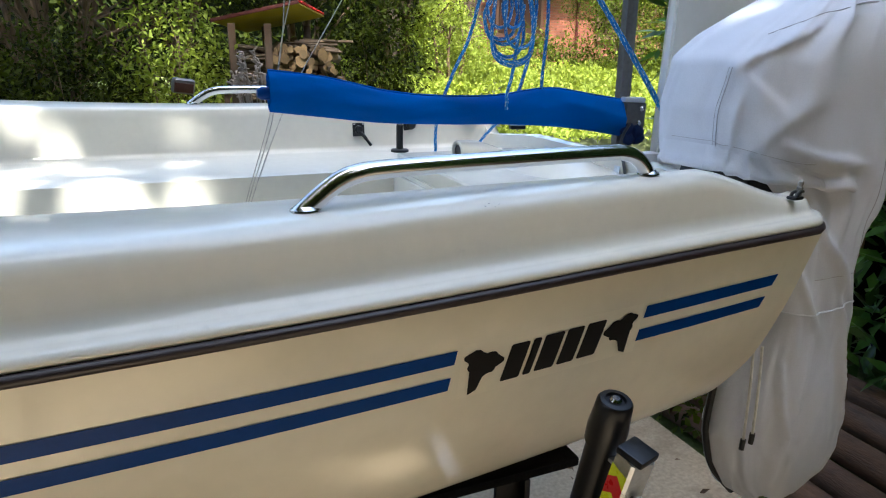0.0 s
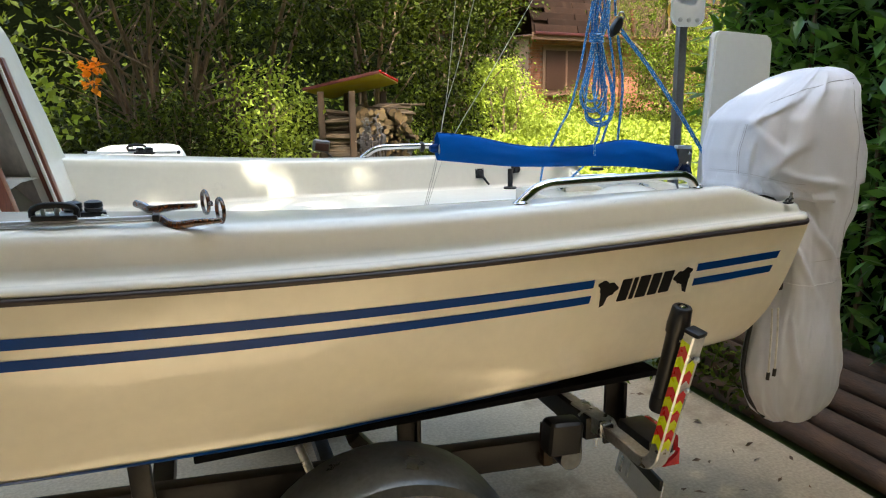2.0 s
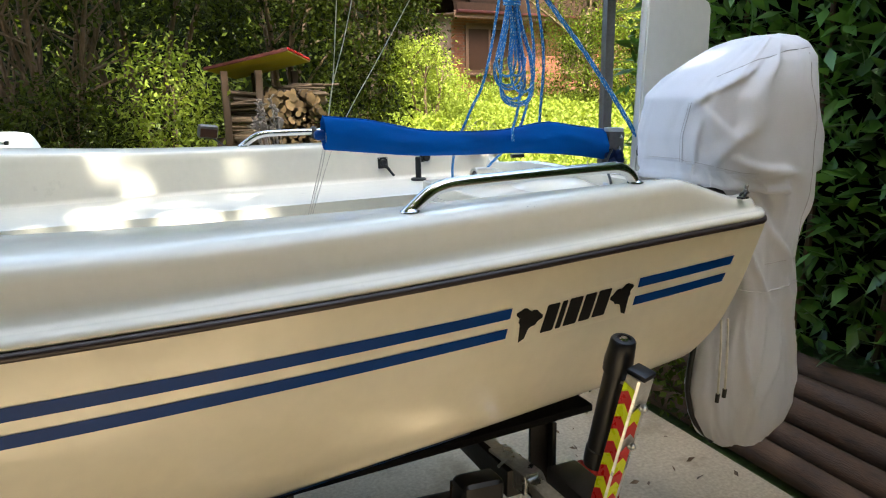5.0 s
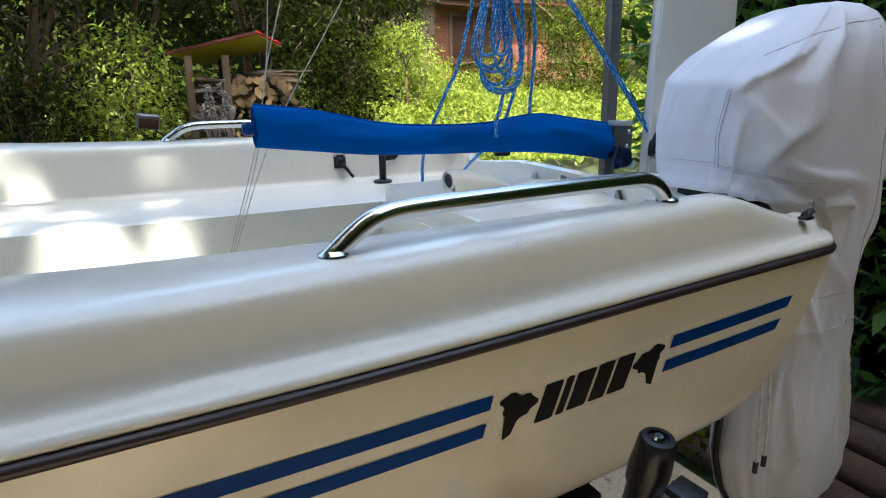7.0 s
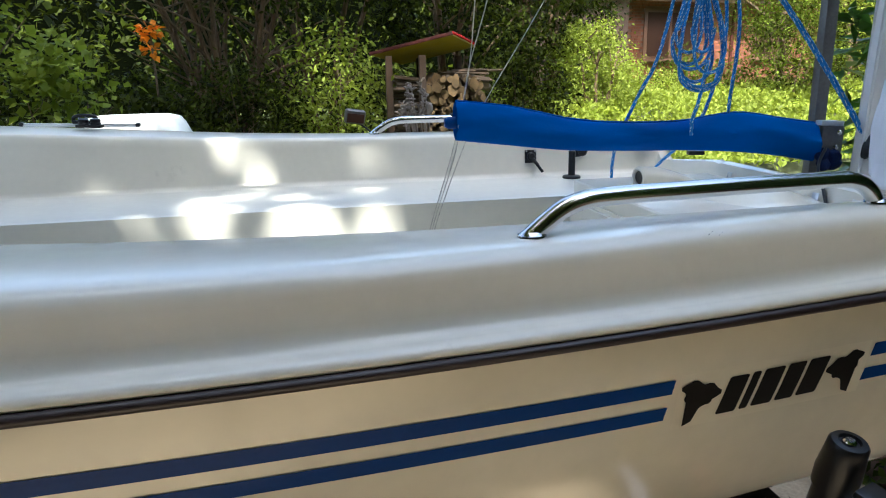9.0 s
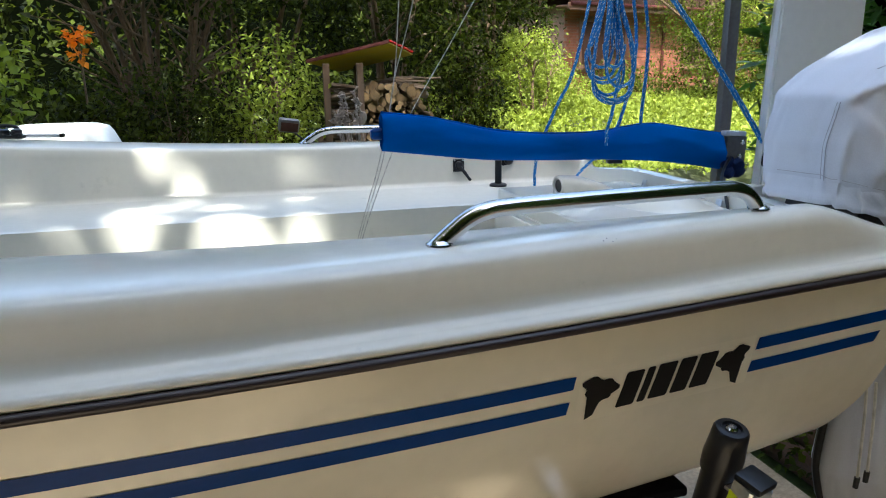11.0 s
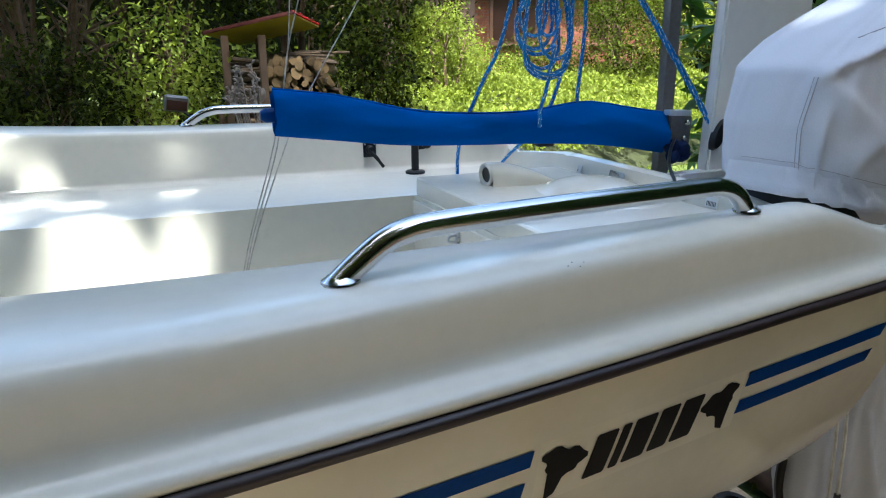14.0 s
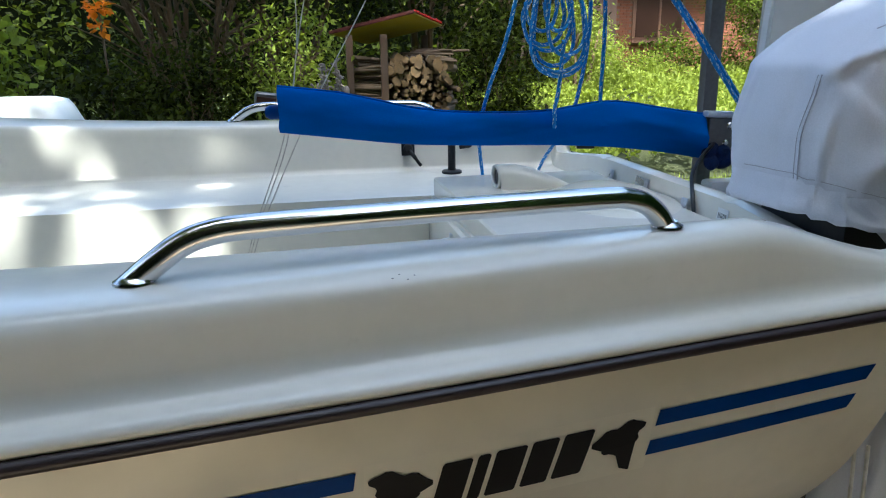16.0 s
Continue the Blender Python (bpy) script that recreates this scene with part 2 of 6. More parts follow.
def beam_m(p, q, up=(0, 0, 1)):
    """The pose of a bar from p to q, its length along local z."""
    p, q = Vector(p), Vector(q)
    z = (q - p).normalized()
    x = Vector(up).cross(z)
    x = Vector((1, 0, 0)) if x.length < 1e-4 else x.normalized()
    y = z.cross(x)
    m = Matrix((x, y, z)).transposed().to_4x4()
    m.translation = (p + q) / 2
    return m


def beam(p, q, w, d, bevel=0.003, up=(0, 0, 1)):
    return box((w, d, (Vector(q) - Vector(p)).length), beam_m(p, q, up), bevel)


def add_cyl(bm, p, q, r1, r2=None, seg=20):
    bmesh.ops.create_cone(bm, cap_ends=True, segments=seg, radius1=r1, radius2=r1 if r2 is None else r2, depth=(Vector(q) - Vector(p)).length, matrix=beam_m(p, q))
    return bm


def cyl(p, q, r1, r2=None, seg=20):
    return add_cyl(bmesh.new(), p, q, r1, r2, seg)


def spline(pts, per=6):
    """Points along a smooth curve through pts."""
    p = [Vector(v) for v in pts]
    p = [2 * p[0] - p[1]] + p + [2 * p[-1] - p[-2]]
    out = []
    for a, b, c, d in zip(p, p[1:], p[2:], p[3:]):
        for i in range(per):
            t = i / per
            out.append(0.5 * (2 * b + (c - a) * t + (2 * a - 5 * b + 4 * c - d) * t * t + (3 * b - a - 3 * c + d) * t ** 3))
    return out + [p[-2]]


def add_tube(bm, pts, r, seg=10, cap=True):
    """A tube along pts; r: one radius or one for each point."""
    pts = [Vector(p) for p in pts]
    rs = r if isinstance(r, (list, tuple)) else [r] * len(pts)
    d0 = (pts[1] - pts[0]).normalized()
    nrm = d0.orthogonal().normalized()
    rings = []
    for i, p in enumerate(pts):
        d = (pts[min(i + 1, len(pts) - 1)] - pts[max(i - 1, 0)]).normalized()
        nrm = (nrm - d * nrm.dot(d)).normalized()
        bi = d.cross(nrm)
        rings.append([bm.verts.new(p + rs[i] * (math.cos(a) * nrm + math.sin(a) * bi)) for a in (2 * math.pi * k / seg for k in range(seg))])
    for a, b in zip(rings, rings[1:]):
        for k in range(seg):
            bm.faces.new((a[k], a[(k + 1) % seg], b[(k + 1) % seg], b[k]))
    if cap:
        bm.faces.new(rings[0])
        bm.faces.new(rings[-1])
    return bm


def tube(pts, r, seg=10):
    return add_tube(bmesh.new(), pts, r, seg)


def lathe(profile, m=None, seg=24):
    """A turned shape: profile of (radius, height) about local z."""
    m = m or Matrix()
    rows = [[m @ Vector((r * math.cos(a), r * math.sin(a), h)) for a in (2 * math.pi * k / seg for k in range(seg))] for r, h in profile]
    return grid_mesh(rows, close_u=True, cap=True)


def prism(outline, m, depth):
    """A flat outline of (u, v) given thickness along local z."""
    bm = bmesh.new()
    lo = [bm.verts.new(m @ Vector((u, v, 0))) for u, v in outline]
    hi = [bm.verts.new(m @ Vector((u, v, depth))) for u, v in outline]
    bm.faces.new(lo)
    bm.faces.new(hi)
    n = len(lo)
    for i in range(n):
        bm.faces.new((lo[i], lo[(i + 1) % n], hi[(i + 1) % n], hi[i]))
    bmesh.ops.triangulate(bm, faces=[f for f in bm.faces if len(f.verts) > 4])
    return bm


def raw(name, verts, faces, material, parent=None, smooth=0, kind="", label=""):
    me = bpy.data.meshes.new(name)
    me.from_pydata(verts, [], faces)
    finish(me, material, smooth)
    ob = new(name, me)
    ob.parent = parent
    return tagged(ob, label, "", "", kind)


def leaves(name, pts, size, material, parent=None, seed=1, aspect=0.45, droop=0.25, out=None, kind="", label=""):
    """Folded leaf blades, one at each of pts. out: directions that the blades lean to."""
    rng = np.random.default_rng(seed)
    pts = np.asarray(pts, float)
    n = len(pts)
    d = rng.normal(size=(n, 3))
    if out is not None:
        d = d * 0.75 + np.asarray(out, float)
    d[:, 2] -= droop
    d /= np.linalg.norm(d, axis=1)[:, None]
    s = np.cross(d, rng.normal(size=(n, 3)) * 0.5 + (0, 0, 1.0))
    s /= np.linalg.norm(s, axis=1)[:, None]
    u = np.cross(s, d)
    ln = size * rng.uniform(0.6, 1.3, n)[:, None]
    w = ln * aspect * 0.5
    mid = pts + d * ln * 0.45
    v = np.stack([pts, mid + s * w + u * w * 0.35, pts + d * ln, mid - s * w + u * w * 0.35], 1).reshape(-1, 3)
    k = 4 * np.arange(n)[:, None]
    f = np.concatenate([k + [0, 1, 2], k + [0, 2, 3]], 1).reshape(-1, 3)
    me = bpy.data.meshes.new(name)
    me.vertices.add(len(v))
    me.vertices.foreach_set("co", v.ravel())
    me.loops.add(f.size)
    me.loops.foreach_set("vertex_index", f.ravel())
    me.polygons.add(len(f))
    me.polygons.foreach_set("loop_start", np.arange(0, f.size, 3))
    me.polygons.foreach_set("loop_total", np.full(len(f), 3))
    me.update(calc_edges=True)
    me.validate()
    me.materials.append(material)
    ob = new(name, me)
    ob.parent = parent
    return tagged(ob, label, "", "", kind)


def clump_points(rng, centre, radii, clumps, per, spread):
    """Points in uneven clumps within an ellipsoid, with gaps between the clumps, and the direction outwards at each."""
    c = rng.normal(size=(clumps, 3))
    c /= np.linalg.norm(c, axis=1)[:, None]
    c *= rng.uniform(0.45, 1.0, clumps)[:, None] ** 0.6
    c = c * radii + centre
    k = rng.poisson(per, clumps) + 4
    p = np.repeat(c, k, 0)
    off = rng.normal(size=p.shape) * spread * np.repeat(rng.uniform(0.6, 1.4, clumps), k)[:, None]
    off[:, 2] *= 0.7
    o = off / (np.linalg.norm(off, axis=1)[:, None] + 1e-6)
    return p + off, o * 0.8


def hermite(xs, ys):
    """A smooth curve through the points: a function of x."""
    xs, ys = np.array(xs, float), np.array(ys, float)
    g = np.gradient(ys, xs)

    def at(x):
        i = int(np.clip(np.searchsorted(xs, x) - 1, 0, len(xs) - 2))
        h = xs[i + 1] - xs[i]
        t = min(max((x - xs[i]) / h, -0.2), 1.2)
        return float((2 * t ** 3 - 3 * t * t + 1) * ys[i] + (t ** 3 - 2 * t * t + t) * h * g[i] + (3 * t * t - 2 * t ** 3) * ys[i + 1] + (t ** 3 - t * t) * h * g[i + 1])

    return at


GROUND = 0.10

# ---- ground ----
ground = part("ground", grid_mesh([[(x, y, GROUND - 0.03 - (0.0 if abs(x) < 50 else 0.5)) for x in (-900, -60, -20, -6, 6, 20, 60, 900)] for y in (-900, -60, -20, -6, 6, 20, 60, 900)]), M_SOIL)
tagged(ground, "rough lawn and bare soil reaching into the distance", "ground", kind="structure")
pavement = thing("pavement", "stained concrete driveway slab with a joint and fallen leaves", "driveway", kind="structure")
for x0, x1 in ((-7.0, -1.55), (-1.54, 1.86)):
    for y0, y1 in ((-6.0, -1.2), (-1.19, 3.35)):
        part("slab", box((x1 - x0, y1 - y0, 0.12), pose((x0 + x1) / 2, (y0 + y1) / 2, GROUND - 0.06), 0.006), M_CONC, pavement)

# ---- the boat ----
CY = 1.683                                   # the boat's centre line
hb = hermite([-3.95, -3.5, -3.0, -2.4, -1.8, -1.2, -0.8, -0.4, 0.0, 0.4, 0.8, 1.18], [0.03, 0.40, 0.68, 0.90, 1.02, 1.045, 1.015, 0.968, 0.910, 0.850, 0.788, 0.728])
zg = hermite([-3.95, -3.0, -2.0, -1.2, -0.8, -0.4, 0.0, 0.4, 0.8, 1.18], [1.54, 1.47, 1.40, 1.341, 1.318, 1.298, 1.285, 1.280, 1.279, 1.276])
boat = thing("sailboat", "cream fibreglass sailboat with white deck and blue stripes on a trailer", "sailboat")
FORE = [(0, 1.0), (0.012, 0.88), (0.04, 0.70), (0.08, 0.55), (0.125, 0.40), (0.15, 0.33), (0.33, 0.235), (0.60, 0.12), (0.95, 0.0)]
AFT = [(0, 1.0), (0.012, 0.87), (0.032, 0.68), (0.067, 0.48), (0.12, 0.295), (0.19, 0.205), (0.34, 0.125), (0.52, 0.06), (0.80, 0.0)]


def section(x):
    """The hull's half section at x: (half breadth, height) from gunwale to keel, smoothly resampled."""
    k = min(max((x + 0.2) / 1.1, 0), 1)
    keel = 0.68 + 0.07 * k + 0.06 * max(0, -x - 0.4) + (0.5 * max(0, -x - 2.6) ** 1.5)
    top, b = zg(x) + 0.012, hb(x)
    pts = []
    for (o1, f1), (o2, f2) in zip(FORE, AFT):
        o, f = o1 + (o2 - o1) * k, f1 + (f2 - f1) * k
        last = o1 > 0.9
        h = 0.0 if last else max(0.0, b - o * min(1.0, b / 0.8))
        pts.append(Vector((0, h, keel + (top - keel) * f)))
    return [(v.y, v.z) for v in spline(pts, 5)]


def stern_x(x, z):
    """The transom rakes: stations aft of 0.85 are pulled forward low down."""
    if x < 0.85:
        return x
    end = 1.18 - 0.24 * max(0, 1.27 - z) - 0.45 * max(0, 1.0 - z) ** 1.2
    return 0.85 + (x - 0.85) * (end - 0.85) / 0.33


def hull_half(x, z):
    s = section(x)[::-1]
    return float(np.interp(z, [p[1] for p in s], [p[0] for p in s]))


def hull_point(x, z, out=0.0, side=-1):
    """On the hull's skin at station x and height z, moved out by that much."""
    return Vector((stern_x(x, z), CY + side * (hull_half(x, z) + out), z))


stations = [-3.95, -3.8, -3.6, -3.4, -3.1, -2.8, -2.4, -2.0, -1.7] + [round(-1.5 + 0.05 * i, 3) for i in range(53)] + [1.14, 1.18]
rows = []
for x in stations:
    s = section(x)
    rows.append([(stern_x(x, z), CY - h, z) for h, z in s] + [(stern_x(x, z), CY + h, z) for h, z in s[-2::-1]])
bm = grid_mesh(rows)
bm.verts.ensure_lookup_table()
nring = len(rows[0])
bm.faces.new([bm.verts[(len(rows) - 1) * nring + i] for i in range(nring)])
bmesh.ops.remove_doubles(bm, verts=bm.verts[:], dist=0.0004)
hull = part("hull", bm, M_HULL, boat, "glossy cream gelcoat hull", 45)

# dark boot line along the lower edge of the topsides
rows = []
for i in range(60):
    x = -3.0 + 3.35 * i / 59
    s = section(x)
    rows.append([(stern_x(x, z), CY - h - 0.0025, z - 0.001) for h, z in s[23:26]])
part("boot_stripe", grid_mesh(rows), M_STRIPE, hull, "thin dark blue boot line")


def hull_band(x0, x1, top, low, slant0=0.0, slant1=0.0, out=0.0012):
    """A band of film on the near topside; top and low give its edges' heights at x."""
    n = max(2, int(abs(x1 - x0) / 0.02))
    rows = []
    for i in range(n + 1):
        u = i / n
        row = []
        for k in range(9):
            v = k / 8
            x = x0 + slant0 * v + (x1 + slant1 * v - x0 - slant0 * v) * u
            z = top(x) + (low(x) - top(x)) * v
            row.append(hull_point(x, z, out))
        rows.append(row)
    return grid_mesh(rows)


band = hermite([-3.9, -2.0, -1.1, -0.5, 0.0, 0.38, 0.74, 1.1], [1.45, 1.325, 1.271, 1.232, 1.209, 1.2, 1.199, 1.199])
for x0, x1, sl0, sl1 in ((-3.6, 0.384, 0, -0.003), (0.742, 1.092, -0.003, -0.006)):
    part("stripe", hull_band(x0, x1, band, lambda x: band(x) - 0.0225, sl0, sl1), M_STRIPE, hull, "dark blue vinyl stripe")
    part("stripe", hull_band(x0 + 2 * sl0, x1 + 2 * sl1, lambda x: band(x) - 0.0435, lambda x: band(x) - 0.0655, sl0, sl1), M_STRIPE, hull, "dark blue vinyl stripe")

# the maker's mark as plain black shapes: five slanted blocks between two tufted blots, on clear film
mark = part("decal_film", hull_band(0.392, 0.735, lambda x: band(x) + 0.006, lambda x: band(x) - 0.086, 0, 0, 0.0006), M_FILM, hull, "clear decal film")


def decal(outline, out=0.0016):
    """A flat outline of (x, z) laid on the hull, filled and pressed to its skin."""
    bm = bmesh.new()
    vs = [bm.verts.new((x, z, 0)) for x, z in outline]
    bm.faces.new(vs)
    bmesh.ops.triangulate(bm, faces=bm.faces[:])
    for v in bm.verts:
        v.co = hull_point(v.co.x, v.co.y, out)
    return bm


zc = band(0.56) - 0.042
for x0, w, lift in ((0.470, 0.034, 0.0), (0.510, 0.015, 0.001), (0.531, 0.037, 0.002), (0.574, 0.033, 0.003), (0.613, 0.038, 0.004)):
    h, sl, c = 0.031, 0.006, 0.0025
    o = [(x0 + sl + c, zc + h + lift), (x0 + w + sl - c, zc + h + lift), (x0 + w + sl, zc + h - c + lift), (x0 + w, zc + lift), (x0 + w - sl, zc - h + c + lift), (x0 + w - sl - c, zc - h + lift), (x0 - sl + c, zc - h + lift), (x0 - sl, zc - h + c + lift), (x0, zc + lift), (x0 + sl, zc + h - c + lift)]
    part("letter_block", decal(o), M_DECAL, mark)
for cx, flip in ((0.4290, 1), (0.6920, -1)):
    o = []
    for k in range(28):
        a = 2 * math.pi * k / 28
        r = 0.027 * (1 + 0.16 * math.sin(3 * a + 0.6) + 0.10 * math.sin(7 * a + 1.0))
        o.append((cx + flip * (r * math.cos(a) * 1.15), zc + 0.012 + r * math.sin(a) * 0.82 - 0.006 * math.cos(a)))
    part("crest", decal(o), M_DECAL, mark)
    part("crest", decal([(cx - flip * 0.022, zc + 0.002), (cx + flip * 0.006, zc - 0.002), (cx - flip * 0.006, zc - 0.034), (cx - flip * 0.020, zc - 0.040)], 0.0020), M_DECAL, mark)

# rubbing strake round the gunwale
def strake(side):
    rows = []
    for x in [-3.9 + 0.1 * i for i in range(50)] + [1.10, 1.14, 1.165, 1.18, 1.187]:
        b, z = hb(min(x, 1.18)), zg(x)
        inset = 0.0 if x < 1.13 else 0.03 * ((x - 1.13) / 0.057) ** 2
        c = b - inset
        sec = [(-0.004, -0.001), (0.013, -0.002), (0.0205, 0.0005), (0.0240, 0.0060), (0.0225, 0.0110), (0.0170, 0.0136), (-0.004, 0.0136)]
        rows.append([(x, CY + side * (c + o), z + h) for o, h in sec])
    rows += [[(1.187, CY + side * (0.60), p[2]) if i in (0, 6) else (1.197, CY + side * 0.60, p[2]) for i, p in enumerate(rows[-1])]]
    return grid_mesh(rows, close_u=True)


for side in (-1, 1):
    part("rubbing_strake", strake(side), M_RUB, boat, "dark worn rubber gunwale strip", 85)

# deck moulding: flange, coamings, seats and footwell in one skin
ztop = hermite([-1.2, -1.0, -0.65, -0.3, 0.1, 0.5, 0.86, 0.9, 1.2], [1.458, 1.450, 1.430, 1.412, 1.402, 1.402, 1.402, 1.402, 1.402])


def coaming_top(x):
    t = min(max((x - 0.885) / 0.23, 0), 1)
    t = 0.65 * t + 0.35 * t * t * (3 - 2 * t)
    return ztop(min(x, 0.9)) * (1 - t) + 1.336 * t


def deck_section(x, mid_z):
    b = hb(x) + 0.018
    if x > 1.13:
        b -= 0.026 * ((x - 1.13) / 0.05) ** 2
    zf, zt = zg(x) + 0.0188, coaming_top(x)
    if x > 1.15:
        zt -= 0.02 * ((x - 1.15) / 0.03) ** 2
    h = zt - zf - 0.012
    q, hin = min(1.0, h / 0.06), 0.70 - 0.032 * max(-0.4, x)
    lip = [(0.004, -0.0065), (0.0002, -0.0015), (0.0010, 0.0032), (0.0036, 0.0070), (0.0078, 0.0098), (0.0120, 0.0111), (0.0160, 0.0116), (0.0195, 0.0118)]
    foot = [(0.0235, 0.0012), (0.0275, 0.0040), (0.0310, 0.0085), (0.0335, 0.0140), (0.0352, 0.0205)]
    brow = [(0.0395, -0.0250), (0.0412, -0.0180), (0.0450, -0.0115), (0.0505, -0.0066), (0.0580, -0.0034), (0.0680, -0.0014)]
    z0, z1 = zf + 0.012 + 0.0205 * q, zt - 0.0250 * q
    side = [(0.0352 + 0.0040 * u, z0 + (z1 - z0) * u) for u in (0.08, 0.35, 0.65, 0.92)]
    p = [(b - o, zf + r) for o, r in lip] + [(b - o, zf + 0.012 + r * q) for o, r in foot] + [(b - o, z) for o, z in side] + [(b - o, zt + r * q) for o, r in brow]
    p += [(b - 0.09, zt), (hin + 0.016, zt - 0.003), (hin + 0.006, zt - 0.006), (hin, zt - 0.014)]
    well = mid_z < 1.2
    edge = max(1.262, min(mid_z, zt - 0.03)) if mid_z > 1.26 else 1.262
    p += [(hin - 0.004, zt - 0.035 if mid_z < 1.3 else zt - 0.018), (hin - 0.018, edge + 0.004), (hin - 0.026, edge - 0.007), (hin - 0.04, edge - 0.012)]
    seat = 1.25 if mid_z <= 1.26 else mid_z
    p += [(0.305, seat), (0.288, seat - 0.003), (0.280, min(seat - 0.012, mid_z + 0.05) if well else seat - 0.003), (0.268, mid_z + 0.015 if well else seat), (0.25, mid_z), (0.0, mid_z)]
    return p


rows = []
xs = [(-1.5, 0.95), (-1.25, 0.95), (-1.045, 0.95)] + [(round(-1.0 + 0.08 * i, 3), 0.95) for i in range(21)] + [(0.655, 0.95), (0.667, 1.25), (0.74, 1.25), (0.8, 1.25), (0.84, 1.25), (0.88, 1.25), (0.92, 1.25), (0.95, 1.25), (0.98, 1.25), (1.01, 1.25), (1.04, 1.25), (1.08, 1.25), (1.116, 1.25), (1.128, 1.325), (1.14, 1.33), (1.155, 1.33), (1.168, 1.325), (1.178, 1.30), (1.181, 1.272)]
for x, mz in xs:
    s = deck_section(x, mz)
    rows.append([(x, CY - h, z) for h, z in s] + [(x, CY + h, z) for h, z in s[-2::-1]])
deck = part("deck", grid_mesh(rows), M_DECK, boat, "white gelcoat deck moulding with raised coamings", 50)

# ---- cabin ----
def bulk_x(z):
    return -1.036 - 0.26 * (z - 1.38)


def arch(h0, h1, z0, z1, n=14):
    """Half outline from the foot (h0, z0) up a leaning side to a rounded crown at height z1: (offset from centre, z)."""
    pts = [(h0, z0), (h0 - (h0 - h1) * 0.45, z0 + (z1 - z0) * 0.45)]
    for i in range(n + 1):
        a = math.pi / 2 * i / n
        pts.append((h1 * math.cos(a) ** 0.55, z0 + (z1 - z0) * (0.70 + 0.30 * math.sin(a) ** 0.9)))
    return pts


cab = arch(0.83, 0.71, 1.30, 2.0)
hole = arch(0.275, 0.265, 1.30, 1.925)
outer = [(-h, z) for h, z in cab] + [(h, z) for h, z in cab[-2::-1]]
inner = [(-h, z) for h, z in hole] + [(h, z) for h, z in hole[-2::-1]]
rows = [[(bulk_x(z) + d, CY + h, z) for h, z in line] for line, d in ((inner, -0.03), (inner, 0.0), (outer, 0.0), (outer, -0.03))]
part("bulkhead", grid_mesh(rows), M_DECK, boat, "white raked cabin bulkhead with arched companionway", 40)
rows = []
for x in (0.0, -0.5, -1.0, -1.5, -1.9, -2.2):
    k = 1 - max(0, -x - 0.6) / 3.2
    rows.append([(bulk_x(z) + x - (0.002 if x == 0 else 0), CY + h * (k if abs(h) > 0.01 else 1), 1.30 + (z - 1.30) * (k if x > -2.1 else 0.3)) for h, z in outer])
part("cabin_trunk", grid_mesh(rows), M_DECK, boat, "white cabin trunk", 40)
rows = [[(bulk_x(z) + d, CY + h * k, 1.0 + (z - 1.0) * k if d < -0.1 else z) for h, z in inner] for d, k in ((-0.031, 1.02), (-0.25, 1.6), (-0.9, 1.5), (-1.1, 0.6))]
rows = [[(x, min(max(y, CY - 0.62), CY + 0.62), min(z, 1.985 if i == 0 else 1.89)) for x, y, z in r] for i, r in enumerate(rows)]
part("cabin_lining", grid_mesh(rows), M_INNER, boat, "dim beige cabin lining", 40)
part("cabin_sole", box((1.1, 0.9, 0.03), pose(-1.62, CY, 1.0), 0.004), M_INNER, boat)
rows = []
for i in range(18):
    x = -1.05 - 2.85 * i / 17
    b = hb(x) + 0.018
    rows.append([(x, CY + s * b, zg(x) + 0.02) for s in (-1,)] + [(x, CY - b + 0.02, zg(x) + 0.032), (x, CY - b * 0.55, zg(x) + 0.075), (x, CY, zg(x) + 0.10), (x, CY + b * 0.55, zg(x) + 0.075), (x, CY + b - 0.02, zg(x) + 0.032), (x, CY + b, zg(x) + 0.02)])
part("foredeck", grid_mesh(rows), M_DECK, boat, "white foredeck")
for side, z1 in ((-1, 1.80), (1, 1.80)):
    p, q = (bulk_x(1.285) + 0.018, CY + side * 0.285, 1.262), (bulk_x(z1) + 0.018, CY + side * 0.272, z1)
    part("companionway_trim", beam(p, q, 0.034, 0.042, 0.004, (0, 1, 0)), M_WOOD, boat, "dark mahogany companionway trim")
    part("trim_edge", beam((p[0] + 0.004, p[1] - side * 0.024, p[2]), (q[0] + 0.004, q[1] - side * 0.024, q[2]), 0.008, 0.03, 0.002, (0, 1, 0)), M_DECK, boat)
part("companionway_sill", box((0.05, 0.56, 0.03), pose(bulk_x(1.28) + 0.012, CY, 1.262), 0.004), M_WOOD, boat, "mahogany sill")

# ---- deck fittings ----
def deck_z(x, h):
    s = deck_section(x, 0.95 if x < 0.66 else 1.25)
    s = sorted(s[:25])
    return float(np.interp(h, [p[0] for p in s], [p[1] for p in s]))


